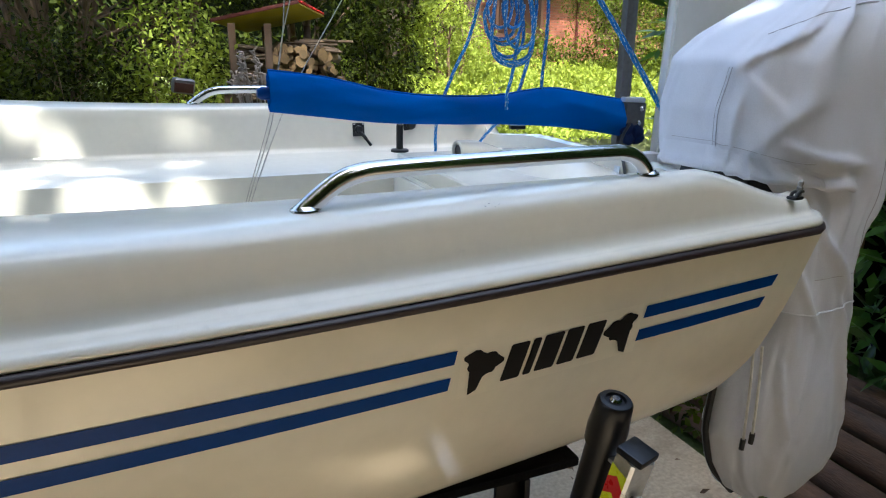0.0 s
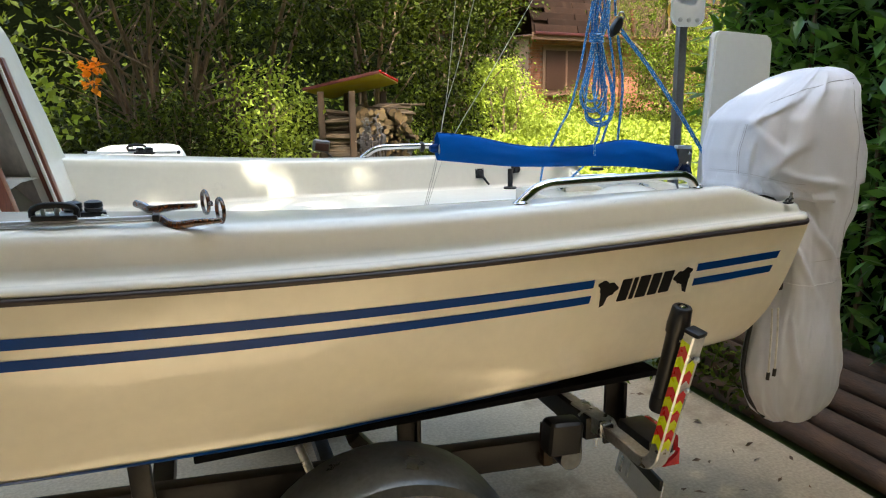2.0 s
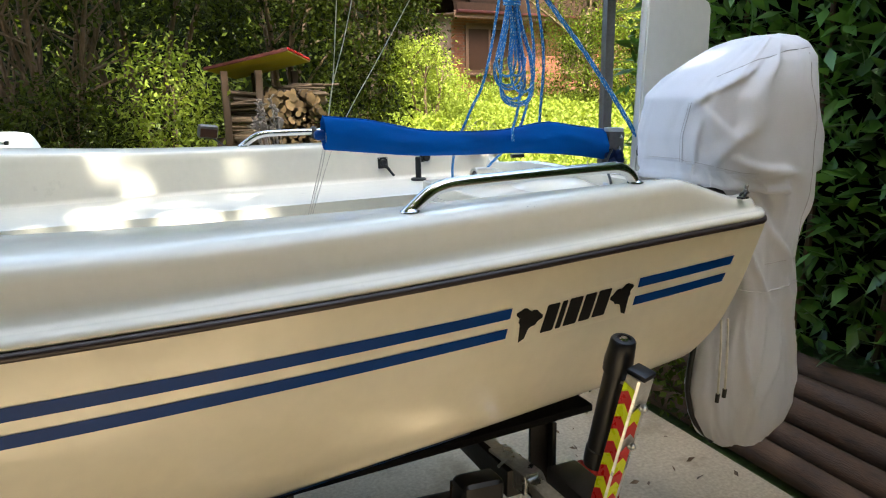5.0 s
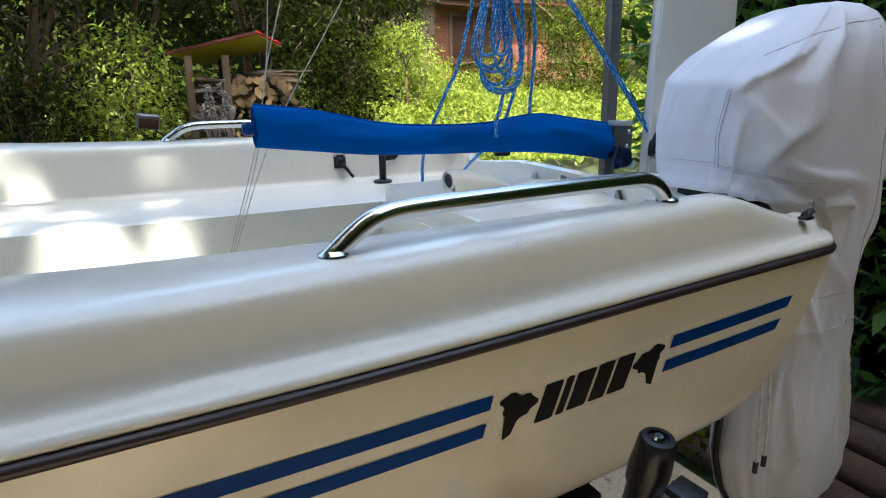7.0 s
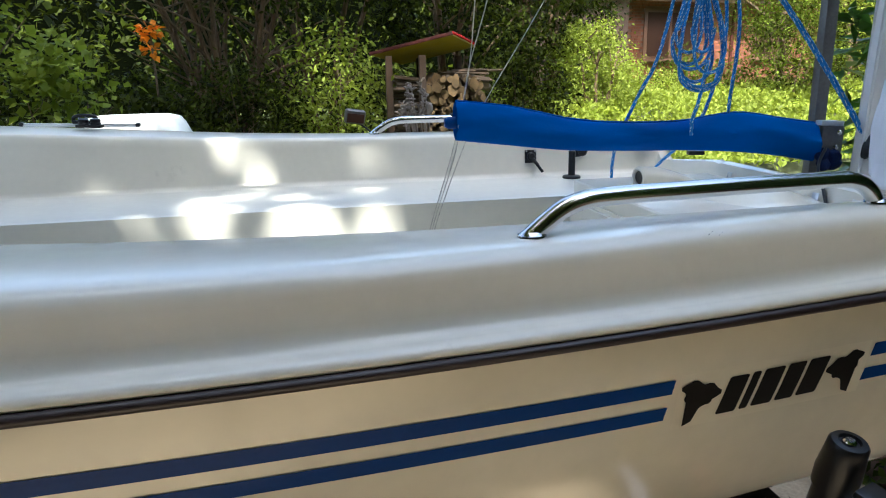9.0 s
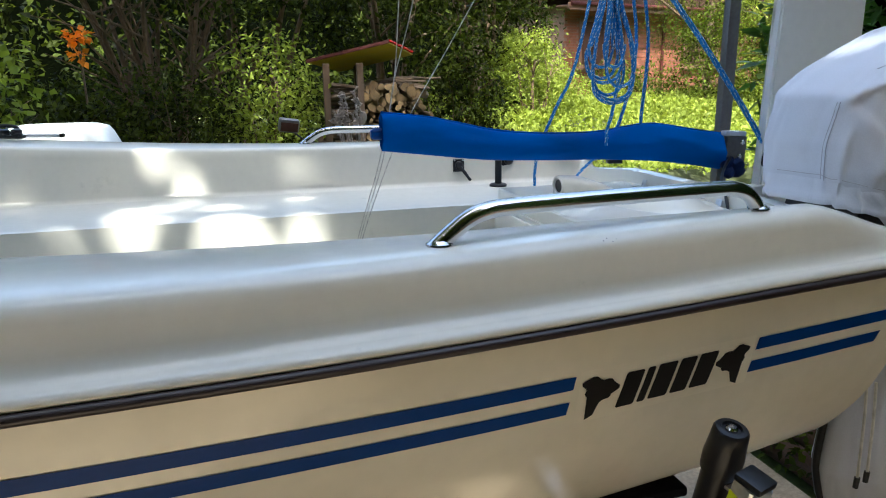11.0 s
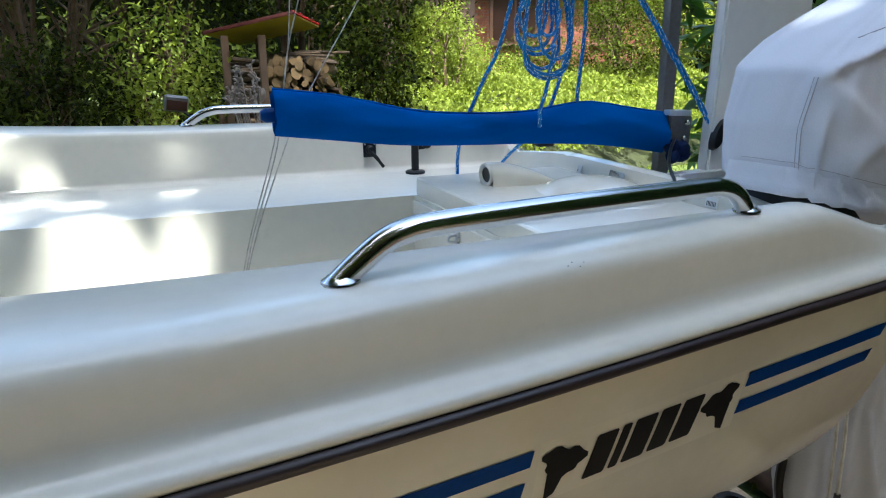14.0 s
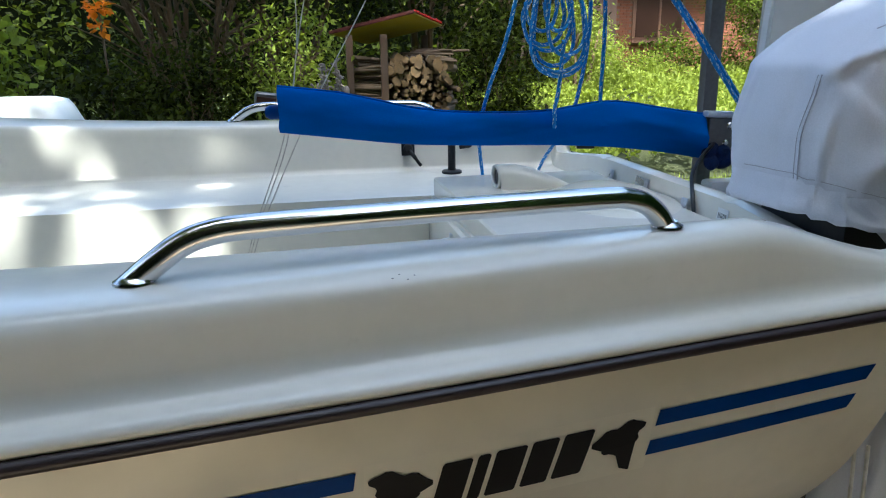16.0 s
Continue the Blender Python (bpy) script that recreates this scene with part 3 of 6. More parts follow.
def grab_rail(side):
    y0, y1 = 0.795, 0.722
    pa, pb = Vector((0.190 if side < 0 else 0.150, CY + side * y0, 0)), Vector((0.765, CY + side * y1, 0))
    z0, z1 = deck_z(0.19, y0), deck_z(0.765, y1)
    line = [(-0.016, -0.008), (0.0, 0.0), (0.035, 0.016), (0.08, 0.033), (0.125, 0.0415), (0.19, 0.0445), (0.40, 0.0445), (0.60, 0.0435), (0.85, 0.0415), (0.905, 0.0390), (0.948, 0.0310), (0.978, 0.0170), (0.998, 0.0), (1.004, -0.008)]
    path = spline([(*(pa + (pb - pa) * u).xy, z0 + (z1 - z0) * u + h) for u, h in line], 6)
    rail = part("grab_rail", tube(path, 0.0125, 18), M_CHROME, boat, "polished stainless steel grab rail")
    for p, z, dx in ((pa, z0, 0.002), (pb, z1, 0.001)):
        part("rail_foot", lathe([(0.0, 0.004), (0.0140, 0.0055), (0.0175, 0.0030), (0.0205, 0.0018), (0.021, 0.0), (0.0, -0.003)][::-1], Matrix.Translation((p.x + dx, p.y, z + 0.0012)) @ Matrix.Diagonal((0.92, 0.84, 1.2, 1)), 28), M_CHROME, rail, "round welded foot flange")
    return rail


near_rail = grab_rail(-1)
far_rail = grab_rail(1)
for x in (0.42, 0.475):
    part("rail_clip", lathe([(0.0125, -0.008), (0.021, -0.009), (0.024, -0.004), (0.024, 0.004), (0.021, 0.009), (0.0125, 0.008)], pose(x, CY + 0.766, deck_z(0.44, 0.766) + 0.040, 0, 90, 0), 18), M_BLACK, far_rail, "black clamp ring")

fair = part("bow_cleat_base", box((0.032, 0.024, 0.008), pose(1.098, 0.960, 1.341, 0, 0, 8) @ Matrix.Scale(0.8, 4), 0.003), M_BLACK, boat, "black quarter fairlead")
for dy in (-0.011, 0.011):
    part("cleat_horn", tube([(1.090, 0.956 + dy * 0.6, 1.344), (1.093, 0.956 + dy * 0.6, 1.350), (1.100, 0.956 + dy * 0.4, 1.354), (1.108, 0.956 + dy * 0.2, 1.353)], 0.0032, 8), M_BLACK, fair)
part("cleat_pin", lathe([(0.0055, 0.0), (0.006, 0.016), (0.004, 0.018), (0.005, 0.026), (0.002, 0.030)], pose(1.102, 0.958, 1.344, 0, 8, 0), 12), M_POLE, fair)

# small scuffs in the gelcoat of the coaming
for i, (x, y) in enumerate([(0.43, 0.868), (0.437, 0.872), (0.445, 0.868), (0.452, 0.872)]):
    part("chip", lathe([(0.0, 0.0006), (0.0009 - 0.0002 * i, 0.0004), (0.0011, 0.0)], Matrix.Translation((x, y, deck_z(x, CY - y) + 0.0004)), 7), M_BLACK, deck, "dark gelcoat chip")

# control swivel on the far coaming
swivel = part("swivel_plate", box((0.040, 0.008, 0.044), pose(0.665, 2.349, 1.318, -6, 0, 0), 0.003), M_BLACK, boat, "black deck control plate with a lever")
part("swivel_boss", lathe([(0.014, 0), (0.014, 0.010), (0.010, 0.014), (0.0, 0.014)], pose(0.665, 2.348, 1.319, 90, 0, 0), 18), M_BLACK, swivel)
part("lever", tube(spline([(0.667, 2.336, 1.312), (0.680, 2.328, 1.296), (0.692, 2.322, 1.278), (0.700, 2.32, 1.268)], 4), [0.006] * 6 + [0.005] * 7, 8), M_BLACK, swivel)
for dx in (-0.015, 0.015):
    for dz in (-0.017, 0.017):
        part("screw", lathe([(0.0, 0.0024), (0.0026, 0.002), (0.003, 0.0)], pose(0.665 + dx, 2.3475, 1.319 + dz, 90, 0, 0), 8), M_STEEL, swivel)
socket = part("socket_block", box((0.042, 0.012, 0.046), pose(0.843, 2.352, 1.330, -5, 0, 0), 0.004), M_BLACK, boat, "black tiller socket on the coaming")
part("socket_knob", lathe([(0.016, 0), (0.017, 0.010), (0.012, 0.016), (0.0, 0.017)], pose(0.848, 2.346, 1.330, 90, 0, 0), 18), M_BLACK, socket)
stub = part("seat_post", lathe([(0.030, 0.0), (0.030, 0.006), (0.026, 0.009), (0.0125, 0.010), (0.0115, 0.014), (0.0115, 0.088), (0.009, 0.091), (0.0, 0.091)], Matrix.Translation((0.784, 2.272, 1.2505)), 24), M_BLACK, boat, "black upright post on the cockpit seat")

# locker lid over the after end of the footwell, with vent cowl, hump, hasp and hinges
lid = part("locker_lid", box((0.425, 0.900, 0.05), pose(0.885, 1.522, 1.270), 0.010, 3), M_DECK, boat, "white raised locker lid")
part("locker_front", box((0.016, 0.53, 0.25), pose(0.662, CY, 1.115), 0.005), M_DECK, boat)
rows = []
for i in range(17):
    u = i / 16
    w = 0.036 * (1 - 0.75 * max(0, (u - 0.25) / 0.75) ** 1.3)
    h = 0.056 * (1 - 0.94 * max(0, (u - 0.22) / 0.78) ** 1.4)
    rows.append([(0.792 + 0.175 * u, 1.800 - 0.055 * u + w * math.cos(a) * (1 if abs(math.cos(a)) < 0.8 else 1.05), 1.292 + h * max(0, math.sin(a)) ** 0.62) for a in (math.pi * k / 16 for k in range(17))])
cowl = part("vent_cowl", grid_mesh(rows), M_DECK, lid, "white clamshell vent cowl", 50)
part("cowl_rim", tube([(0.7915, 1.800 + 0.031 * math.cos(a), 1.319 + 0.0235 * math.sin(a)) for a in (2 * math.pi * k / 24 for k in range(25))], 0.005, 8), M_DECK, cowl)
# solid dark disc paints the shade inside the hollow cowl
part("cowl_mouth_shade", lathe([(0.0, 0.0), (0.026, 0.0), (0.026, 0.002), (0.0, 0.002)], pose(0.7935, 1.800, 1.318, 0, 90, 0) @ Matrix.Diagonal((0.72, 1, 1, 1)), 20), M_FRAME, cowl, "dark disc for the shade inside the vent")
part("lid_hump", lathe([(0.150, 0.0), (0.128, 0.004), (0.108, 0.013), (0.088, 0.022), (0.058, 0.029), (0.025, 0.0325), (0.0, 0.033)], pose(0.985, 1.605, 1.2945) @ Matrix.Diagonal((0.9, 1.25, 1, 1)), 32), M_DECK, lid, "smooth white moulded hump")
hasp = part("hasp", box((0.006, 0.018, 0.042), pose(0.651, 1.655, 1.205), 0.002), M_STEEL, boat, "steel hasp on the locker")
part("hasp_loop", tube(spline([(0.648, 1.655, 1.216), (0.632, 1.655, 1.214), (0.630, 1.655, 1.204), (0.646, 1.655, 1.200)], 4), 0.0028, 8), M_STEEL, hasp)
catch = part("catch", box((0.012, 0.03, 0.022), pose(0.648, 1.60, 1.165), 0.004), M_BLACK, boat, "black rubber catch")
for x, y, z, rz in ((1.106, 1.888, 1.256, 0), (1.10, 1.52, 1.256, 6)):
    hg = part("hinge_leaf", box((0.038, 0.022, 0.0025), pose(x - 0.012, y, z, 0, 0, rz), 0.0008), M_STEEL, boat, "small stainless hinge")
    part("hinge_upright", box((0.0025, 0.020, 0.052), pose(x + 0.008, y, z + 0.026, 0, 12, rz), 0.0008), M_STEEL, hg)
    part("hinge_pin", cyl((x + 0.003, y - 0.013, z + 0.004), (x + 0.003, y + 0.013, z + 0.004), 0.004, None, 10), M_STEEL, hg)
    for k in (0.018, 0.036):
        part("screw", lathe([(0.0, 0.002), (0.003, 0.0012), (0.0034, 0)], pose(x + 0.005 + k * 0.2, y, z + k, 0, -78, 0), 8), M_STEEL, hg)
part("builder_plate", box((0.0025, 0.062, 0.036), pose(1.1185, 1.725, 1.297, 0, 9, 0), 0.001), M_STEEL, boat, "weathered metal plate on the transom")
part("barcode_label", box((0.001, 0.034, 0.022), pose(1.1195, 1.395, 1.300, 0, 9, 0), 0.0), M_WHITE, boat, "small white sticker with a dark bar pattern")
for k in range(7):
    part("label_bar", box((0.0006, 0.0022, 0.010), pose(1.1188, 1.383 + 0.004 * k, 1.297, 0, 9, 0)), M_DECAL, boat)
part("tail_cable", tube(spline([(1.30, 1.735, 1.385), (1.225, 1.66, 1.365), (1.16, 1.58, 1.345), (1.122, 1.51, 1.318), (1.108, 1.47, 1.268), (1.09, 1.44, 1.256)], 6), 0.0042, 8), M_BLACK, boat, "thin black cable over the transom")
# fittings on the far gunwale aft
for x, y in ((0.97, 2.405), (1.07, 2.33), (1.13, 2.10)):
    part("gunwale_block", box((0.05, 0.03, 0.014), pose(x, y, deck_z(min(x, 1.1), y - CY) + 0.008 if y > 2.3 else 1.34, 0, 0, -12), 0.004), M_BLACK, boat, "black gunwale fitting")


# genoa tracks with sliding cars and cam cleats on both coamings
def track(side):
    h = 0.955
    z = 1.444
    tr = part("jib_track", box((0.37, 0.022, 0.005), pose(-0.815, CY + side * h, z + 0.0015, 0, 1.6, -side * 4), 0.0015), M_ALU, boat, "aluminium jib sheet track")
    part("track_lip", box((0.368, 0.012, 0.006), pose(-0.815, CY + side * h, z + 0.007, 0, 1.6, -side * 4), 0.0015), M_ALU, tr)
    for x in (-1.0, -0.632):
        part("track_end", box((0.014, 0.026, 0.014), pose(x, CY + side * (h - 0.07 * (x + 0.815)), z + 0.006 - 0.028 * (x + 0.815), 0, 1.6, 0), 0.004), M_BLACK, tr)
    car = part("track_car", box((0.074, 0.034, 0.010), pose(-0.80, CY + side * h, z + 0.014, 0, 2.6, -side * 4), 0.003), M_BLACK, tr, "black sliding fairlead car")
    part("fairlead_arch", tube(spline([(-0.836, CY + side * h, z + 0.016), (-0.834, CY + side * h, z + 0.030), (-0.815, CY + side * h, z + 0.036), (-0.785, CY + side * h, z + 0.035), (-0.766, CY + side * h, z + 0.029), (-0.764, CY + side * h, z + 0.012)], 5), 0.006, 10), M_BLACK, car)
    for dx in (-0.018, 0.004):
        part("car_pillar", cyl((-0.80 + dx, CY + side * h, z + 0.014), (-0.80 + dx, CY + side * h, z + 0.032), 0.004, None, 10), M_STEEL, car)
    cam_cleat = part("cam_cleat_base", box((0.080, 0.036, 0.010), pose(-0.765, CY + side * (h - 0.085), z + 0.006, 0, 2.6, -side * 8), 0.004), M_BLACK, boat, "black ribbed cam cleat")
    for dx in (-0.018, 0.018):
        part("cam", lathe([(0.016, 0), (0.017, 0.006), (0.0155, 0.008), (0.017, 0.010), (0.016, 0.018), (0.009, 0.021), (0.0, 0.021)], pose(-0.765 + dx, CY + side * (h - 0.085), z + 0.010, 0, 2.6, 0), 14), M_BLACK, cam_cleat)
    return tr


track(-1)
track(1)
part("mooring_line", tube(spline([(-0.76, 0.815, 1.452), (-0.73, 0.80, 1.447), (-0.72, 0.775, 1.446), (-0.74, 0.765, 1.447)], 5), 0.003, 6), M_CORD, boat)

# ---- spectacles on the coaming ----
specs = thing("spectacles", "tortoiseshell reading spectacles lying open on the white coaming", "glasses")
HN, HF = Vector((-0.514, 0.711, 1.4365)), Vector((-0.559, 0.858, 1.447))
for name, hinge, bend, tip in (("temple", HN, (-0.601, 0.734, 1.4285), (-0.639, 0.775, 1.442)), ("temple", HF, (-0.648, 0.897, 1.4385), (-0.682, 0.950, 1.446))):
    t, b = Vector(tip), Vector(bend)
    path = spline([hinge, hinge.lerp(b, 0.5) + Vector((0, 0, 0.001)), b, b.lerp(t, 0.55) + Vector((0, 0, 0.0005)), t], 6)
    part(name, tube(path, [0.0050 + 0.0040 * min(1, j / 12) * (1 if j < 19 else 0.85) for j in range(len(path))], 10), M_TORT, specs)
across = (HF - HN).normalized()
for c, s in ((HN + across * 0.032, -1), (HF - across * 0.032, 1)):
    m = Matrix.Translation(c + Vector((0.004, 0, 0.002)))
    ring = []
    for k in range(29):
        a = 2 * math.pi * k / 28
        ring.append(m @ (across * (0.021 * math.cos(a)) + Vector((0.004, 0, 0.023 * math.sin(a) + 0.010))))
    part("rim", tube(ring, 0.0038, 8), M_TORT, specs)
    bm = bmesh.new()
    bm.faces.new([bm.verts.new(p) for p in ring[:-1]])
    part("lens", bm, M_LENSGLASS, specs, "clear lens").visible_shadow = False
part("bridge", tube(spline([HN.lerp(HF, 0.44) + Vector((0.004, 0, 0.016)), HN.lerp(HF, 0.5) + Vector((0.006, 0, 0.021)), HN.lerp(HF, 0.56) + Vector((0.004, 0, 0.016))], 5), 0.0025, 8), M_TORT, specs)

# ---- boom in its blue cover, crutch post, rudder ----
boom = thing("boom", "boom in a bright blue canvas cover resting on a crutch", "boom")
tops = [(0.305, 1.530), (0.36, 1.524), (0.441, 1.514), (0.52, 1.497), (0.591, 1.480), (0.67, 1.469), (0.758, 1.464), (0.83, 1.463), (0.889, 1.464), (0.935, 1.468), (0.981, 1.476), (1.03, 1.483), (1.073, 1.484), (1.12, 1.478), (1.168, 1.469), (1.23, 1.459), (1.284, 1.451)]
lows = hermite([0.304, 0.436, 0.589, 0.758, 0.957, 1.093, 1.20, 1.284], [1.428, 1.413, 1.396, 1.389, 1.385, 1.376, 1.362, 1.347])
top_at = hermite([p[0] for p in tops], [p[1] for p in tops])
rows = []
for x in np.linspace(0.305, 1.284, 64):
    x = float(x)
    zt = top_at(x)
    zl = lows(x)
    yc = 1.877 - 0.1155 * (x - 0.308)
    hh = zt - zl
    ring = []
    for k in range(28):
        a = 2 * math.pi * k / 28
        v = 0.5 + 0.5 * math.sin(a)
        w = 0.006 + 0.026 * (math.sin(math.pi * min(1, 0.12 + 0.80 * (1 - v))) ** 0.8)
        z = zl + hh * v
        wr = 0.008 * noise.noise((x * 8 + v * 1.5, v * 2 + (2 if math.cos(a) > 0 else 0), 0.3)) + 0.007 * max(0, 1 - 4 * abs(noise.noise((x * 6 - v * 2.2, v * 1.6, 4.1))))
        ring.append((x + 0.004 * noise.noise((v * 4, x * 3, 7)), yc + math.copysign(abs(math.cos(a)) ** 0.8, math.cos(a)) * (w + wr), z))
    rows.append(ring)
sail_cover = part("sail_cover", grid_mesh(rows, close_u=True), M_SAIL, boom, "bright blue canvas sail cover with soft folds", 60)
part("cover_seam", tube([(x, 1.877 - 0.1155 * (x - 0.308), z + 0.0008) for x, z in tops], 0.003, 6), M_SAIL, sail_cover)
part("boom_spar", tube([(0.315, 1.876, 1.472), (0.75, 1.826, 1.432), (1.22, 1.769, 1.422), (1.262, 1.764, 1.418)], 0.022, 18), M_ALU, boom, "aluminium boom tube")
part("boom_bar", box((0.064, 0.030, 0.014), pose(1.312, 1.745, 1.452, 0, 2, -6), 0.003), M_ALU, boom, "pale alloy bar")
plate_b = part("boom_plate", box((0.062, 0.016, 0.080), pose(1.318, 1.742, 1.404, 0, 2, -6), 0.004), M_POLE, boom, "grey metal boom end plate")
for dx, dz in ((0.017, 0.022), (0.010, -0.018)):
    part("bolt_head", lathe([(0.008, 0), (0.008, 0.004), (0.005, 0.007), (0.0, 0.0075)], pose(1.318 + dx, 1.734, 1.404 + dz, 90, 0, -6), 12), M_CHROME, plate_b)
part("front_knob", lathe([(0.016, 0), (0.016, 0.02), (0.010, 0.03), (0, 0.03)], pose(0.306, 1.878, 1.474, 0, -90, 0), 16), M_STRIPE, boom)
for i, (dx, dz) in enumerate(((-0.004, -0.036), (0.012, -0.052), (-0.002, -0.062), (0.026, -0.060), (0.020, -0.040))):
    part("webbing_knot", lathe([(0.0, -0.022), (0.014, -0.017), (0.019, -0.004), (0.016, 0.010), (0.008, 0.020), (0.0, 0.022)], pose(1.300 + dx, 1.740 - 0.003 * i, 1.404 + dz, 70 * i, 35, 0), 14), M_NAVY, boom, "bunched navy webbing")

crutch = thing("mast_crutch", "grey steel mast crutch post with white roller bracket", "mast crutch")
part("post", beam((1.302, 1.79, 0.62), (1.309, 1.79, 1.93), 0.036, 0.028, 0.003, (0, 1, 0)), M_POLE, crutch)
part("foot_plate", box((0.05, 0.12, 0.10), pose(1.27, 1.79, 1.16), 0.006), M_STEEL, crutch)
part("stay", beam((1.13, 1.79, 1.18), (1.29, 1.79, 1.18), 0.03, 0.03, 0.003), M_STEEL, crutch)
br = [(-0.075, 0.10), (-0.075, 0.012), (-0.062, -0.012), (-0.040, -0.024), (0.040, -0.024), (0.062, -0.012), (0.075, 0.012), (0.075, 0.10), (0.038, 0.10), (0.030, 0.024), (0.0, 0.010), (-0.030, 0.024), (-0.038, 0.10)]
bracket = part("roller_bracket", prism(br, Matrix.Translation((1.309, 1.765, 1.945)) @ Matrix.Rotation(radians(90), 4, "X") , 0.014), M_WHITE, crutch, "white plastic roller bracket")
for dx in (-0.04, 0.0, 0.04):
    part("bolt_head", lathe([(0.009, 0), (0.009, 0.004), (0.0, 0.006)], pose(1.309 + dx, 1.7505, 1.945, 90, 0, 0), 12), M_STEEL, bracket)
part("roller", lathe([(0.030, -0.05), (0.022, -0.02), (0.020, 0.0), (0.022, 0.02), (0.030, 0.05)], pose(1.309, 1.79, 1.988, 0, 90, 0), 20), M_YELLOW, crutch, "yellow roller")
mast = thing("mast", "lowered aluminium mast lying on the crutch above the boat", "mast")
part("mast_tube", tube([(1.75, 1.79, 2.085), (-3.3, 1.70, 2.16)], 0.045, 18), M_ALU, mast)
part("mast_foot", box((0.14, 0.10, 0.35), pose(-2.35, 1.72, 1.98), 0.01), M_ALU, mast)

rudder = thing("rudder", "white rudder blade tilted up behind the transom", "rudder")
ro = [(1.352, 1.30), (1.375, 1.875), (1.384, 1.893), (1.402, 1.900), (1.622, 1.886), (1.643, 1.876), (1.653, 1.855), (1.656, 1.30), (1.60, 1.12), (1.42, 1.12)]
bm = prism(ro, Matrix.Translation((0, 1.695, 0)) @ Matrix.Rotation(radians(90), 4, "X"), 0.028)
bmesh.ops.bevel(bm, geom=[e for e in bm.edges if e.calc_length() > 0.015 and abs(e.verts[0].co.y - e.verts[1].co.y) < 0.001 and not e.is_contiguous or (len(e.link_faces) == 2 and e.calc_face_angle(0) > 1.2)], offset=0.006, segments=2, affect="EDGES")
part("blade", bm, M_WHITE, rudder)
part("rudder_head", box((0.16, 0.05, 0.34), pose(1.335, 1.681, 1.14), 0.01), M_ALU, rudder)
part("pintle", box((0.12, 0.03, 0.03), pose(1.22, 1.681, 1.05), 0.004), M_STEEL, rudder)

# ---- ropes ----
tackle = thing("mainsheet", "blue flecked mainsheet rope hanging coiled over the boom", "rope")
RX, RY = 0.885, 1.722


def rope(name, path, r=0.0042, seed=0):
    """A braided rope along path with pale tracer flecks winding round it."""
    pts = [Vector(p) for p in path]
    ob = part(name, tube(pts, r, 8), M_ROPE, tackle)
    bm = bmesh.new()
    run, turn = 0.0, seed * 1.7
    for a, b in zip(pts, pts[1:]):
        d = b - a
        ln = d.length
        if ln < 1e-5:
            continue
        d = d / ln
        u = d.orthogonal().normalized()
        v = d.cross(u)
        s0 = (-run) % 0.0085
        while s0 < ln:
            for k in (0.0, 2.1):
                g = turn + k + 2.4 * int((run + s0) / 0.0085 + 0.5)
                c = a + d * s0 + (u * math.cos(g) + v * math.sin(g)) * (r - 0.0002)
                side = (v * math.cos(g) - u * math.sin(g)) * 0.0010
                out = (u * math.cos(g) + v * math.sin(g)) * 0.0006
                lo, hi = c - d * 0.0030 - side * 0.8, c + d * 0.0030 + side * 0.8
                q = [bm.verts.new(p) for p in (lo - side, lo + side, hi + side, hi - side)] + [bm.verts.new(p + out) for p in (lo - side * 0.6, lo + side * 0.6, hi + side * 0.6, hi - side * 0.6)]
                for f in ((4, 5, 6, 7), (0, 1, 5, 4), (1, 2, 6, 5), (2, 3, 7, 6), (3, 0, 4, 7)):
                    bm.faces.new([q[i] for i in f])
            s0 += 0.0085
        run += ln
    part("tracer", bm, M_FLECK, ob, "pale tracer flecks")
    return ob


rg = random.Random(5)
# hanging loops, from the wrapped neck down to their bights: left reach, right reach, height of the bight, depth
for i, (xl, xr, zb, dy) in enumerate(((-0.062, 0.030, 1.612, 0.0), (-0.055, 0.050, 1.600, 0.012), (-0.046, 0.074, 1.556, -0.010), (-0.036, 0.082, 1.546, 0.006), (-0.030, 0.060, 1.568, 0.018), (-0.020, 0.040, 1.640, -0.016), (-0.058, 0.012, 1.640, -0.006), (-0.012, 0.072, 1.590, -0.018))):
    m = (xl + xr) / 2
    path = [(RX - 0.012 + 0.004 * rg.uniform(-1, 1), RY + dy * 0.4, 1.875), (RX + xl * 0.45, RY + dy * 0.8, 1.79), (RX + xl * 0.85, RY + dy, 1.70), (RX + xl, RY + dy, zb + 0.055), (RX + xl * 0.72 + m * 0.28, RY + dy, zb + 0.016), (RX + m, RY + dy, zb), (RX + xr * 0.72 + m * 0.28, RY + dy, zb + 0.014), (RX + xr, RY + dy, zb + 0.055), (RX + xr * 0.85, RY + dy, 1.70), (RX + xr * 0.42, RY + dy * 0.8, 1.79), (RX + 0.012 + 0.004 * rg.uniform(-1, 1), RY + dy * 0.4, 1.875)]
    rope("rope_loop", spline(path, 6), 0.0042, i)
for i in range(11):
    g = 2 * math.pi * i / 11 + rg.uniform(-0.2, 0.2)
    w = rg.uniform(0.5, 1.0)
    rope("rope_strand", spline([(RX + 0.016 * w * math.cos(g), RY + 0.016 * w * math.sin(g), 1.86), (RX + 0.012 + 0.034 * w * math.cos(g + 0.4), RY + 0.026 * w * math.sin(g + 0.4), 1.94), (RX + 0.016 + 0.036 * w * math.cos(g + 0.9), RY + 0.03 * w * math.sin(g + 0.9), 2.02), (RX + 0.02 + 0.02 * math.cos(g), RY + 0.02 * math.sin(g), 2.06)], 5), 0.0042, i)
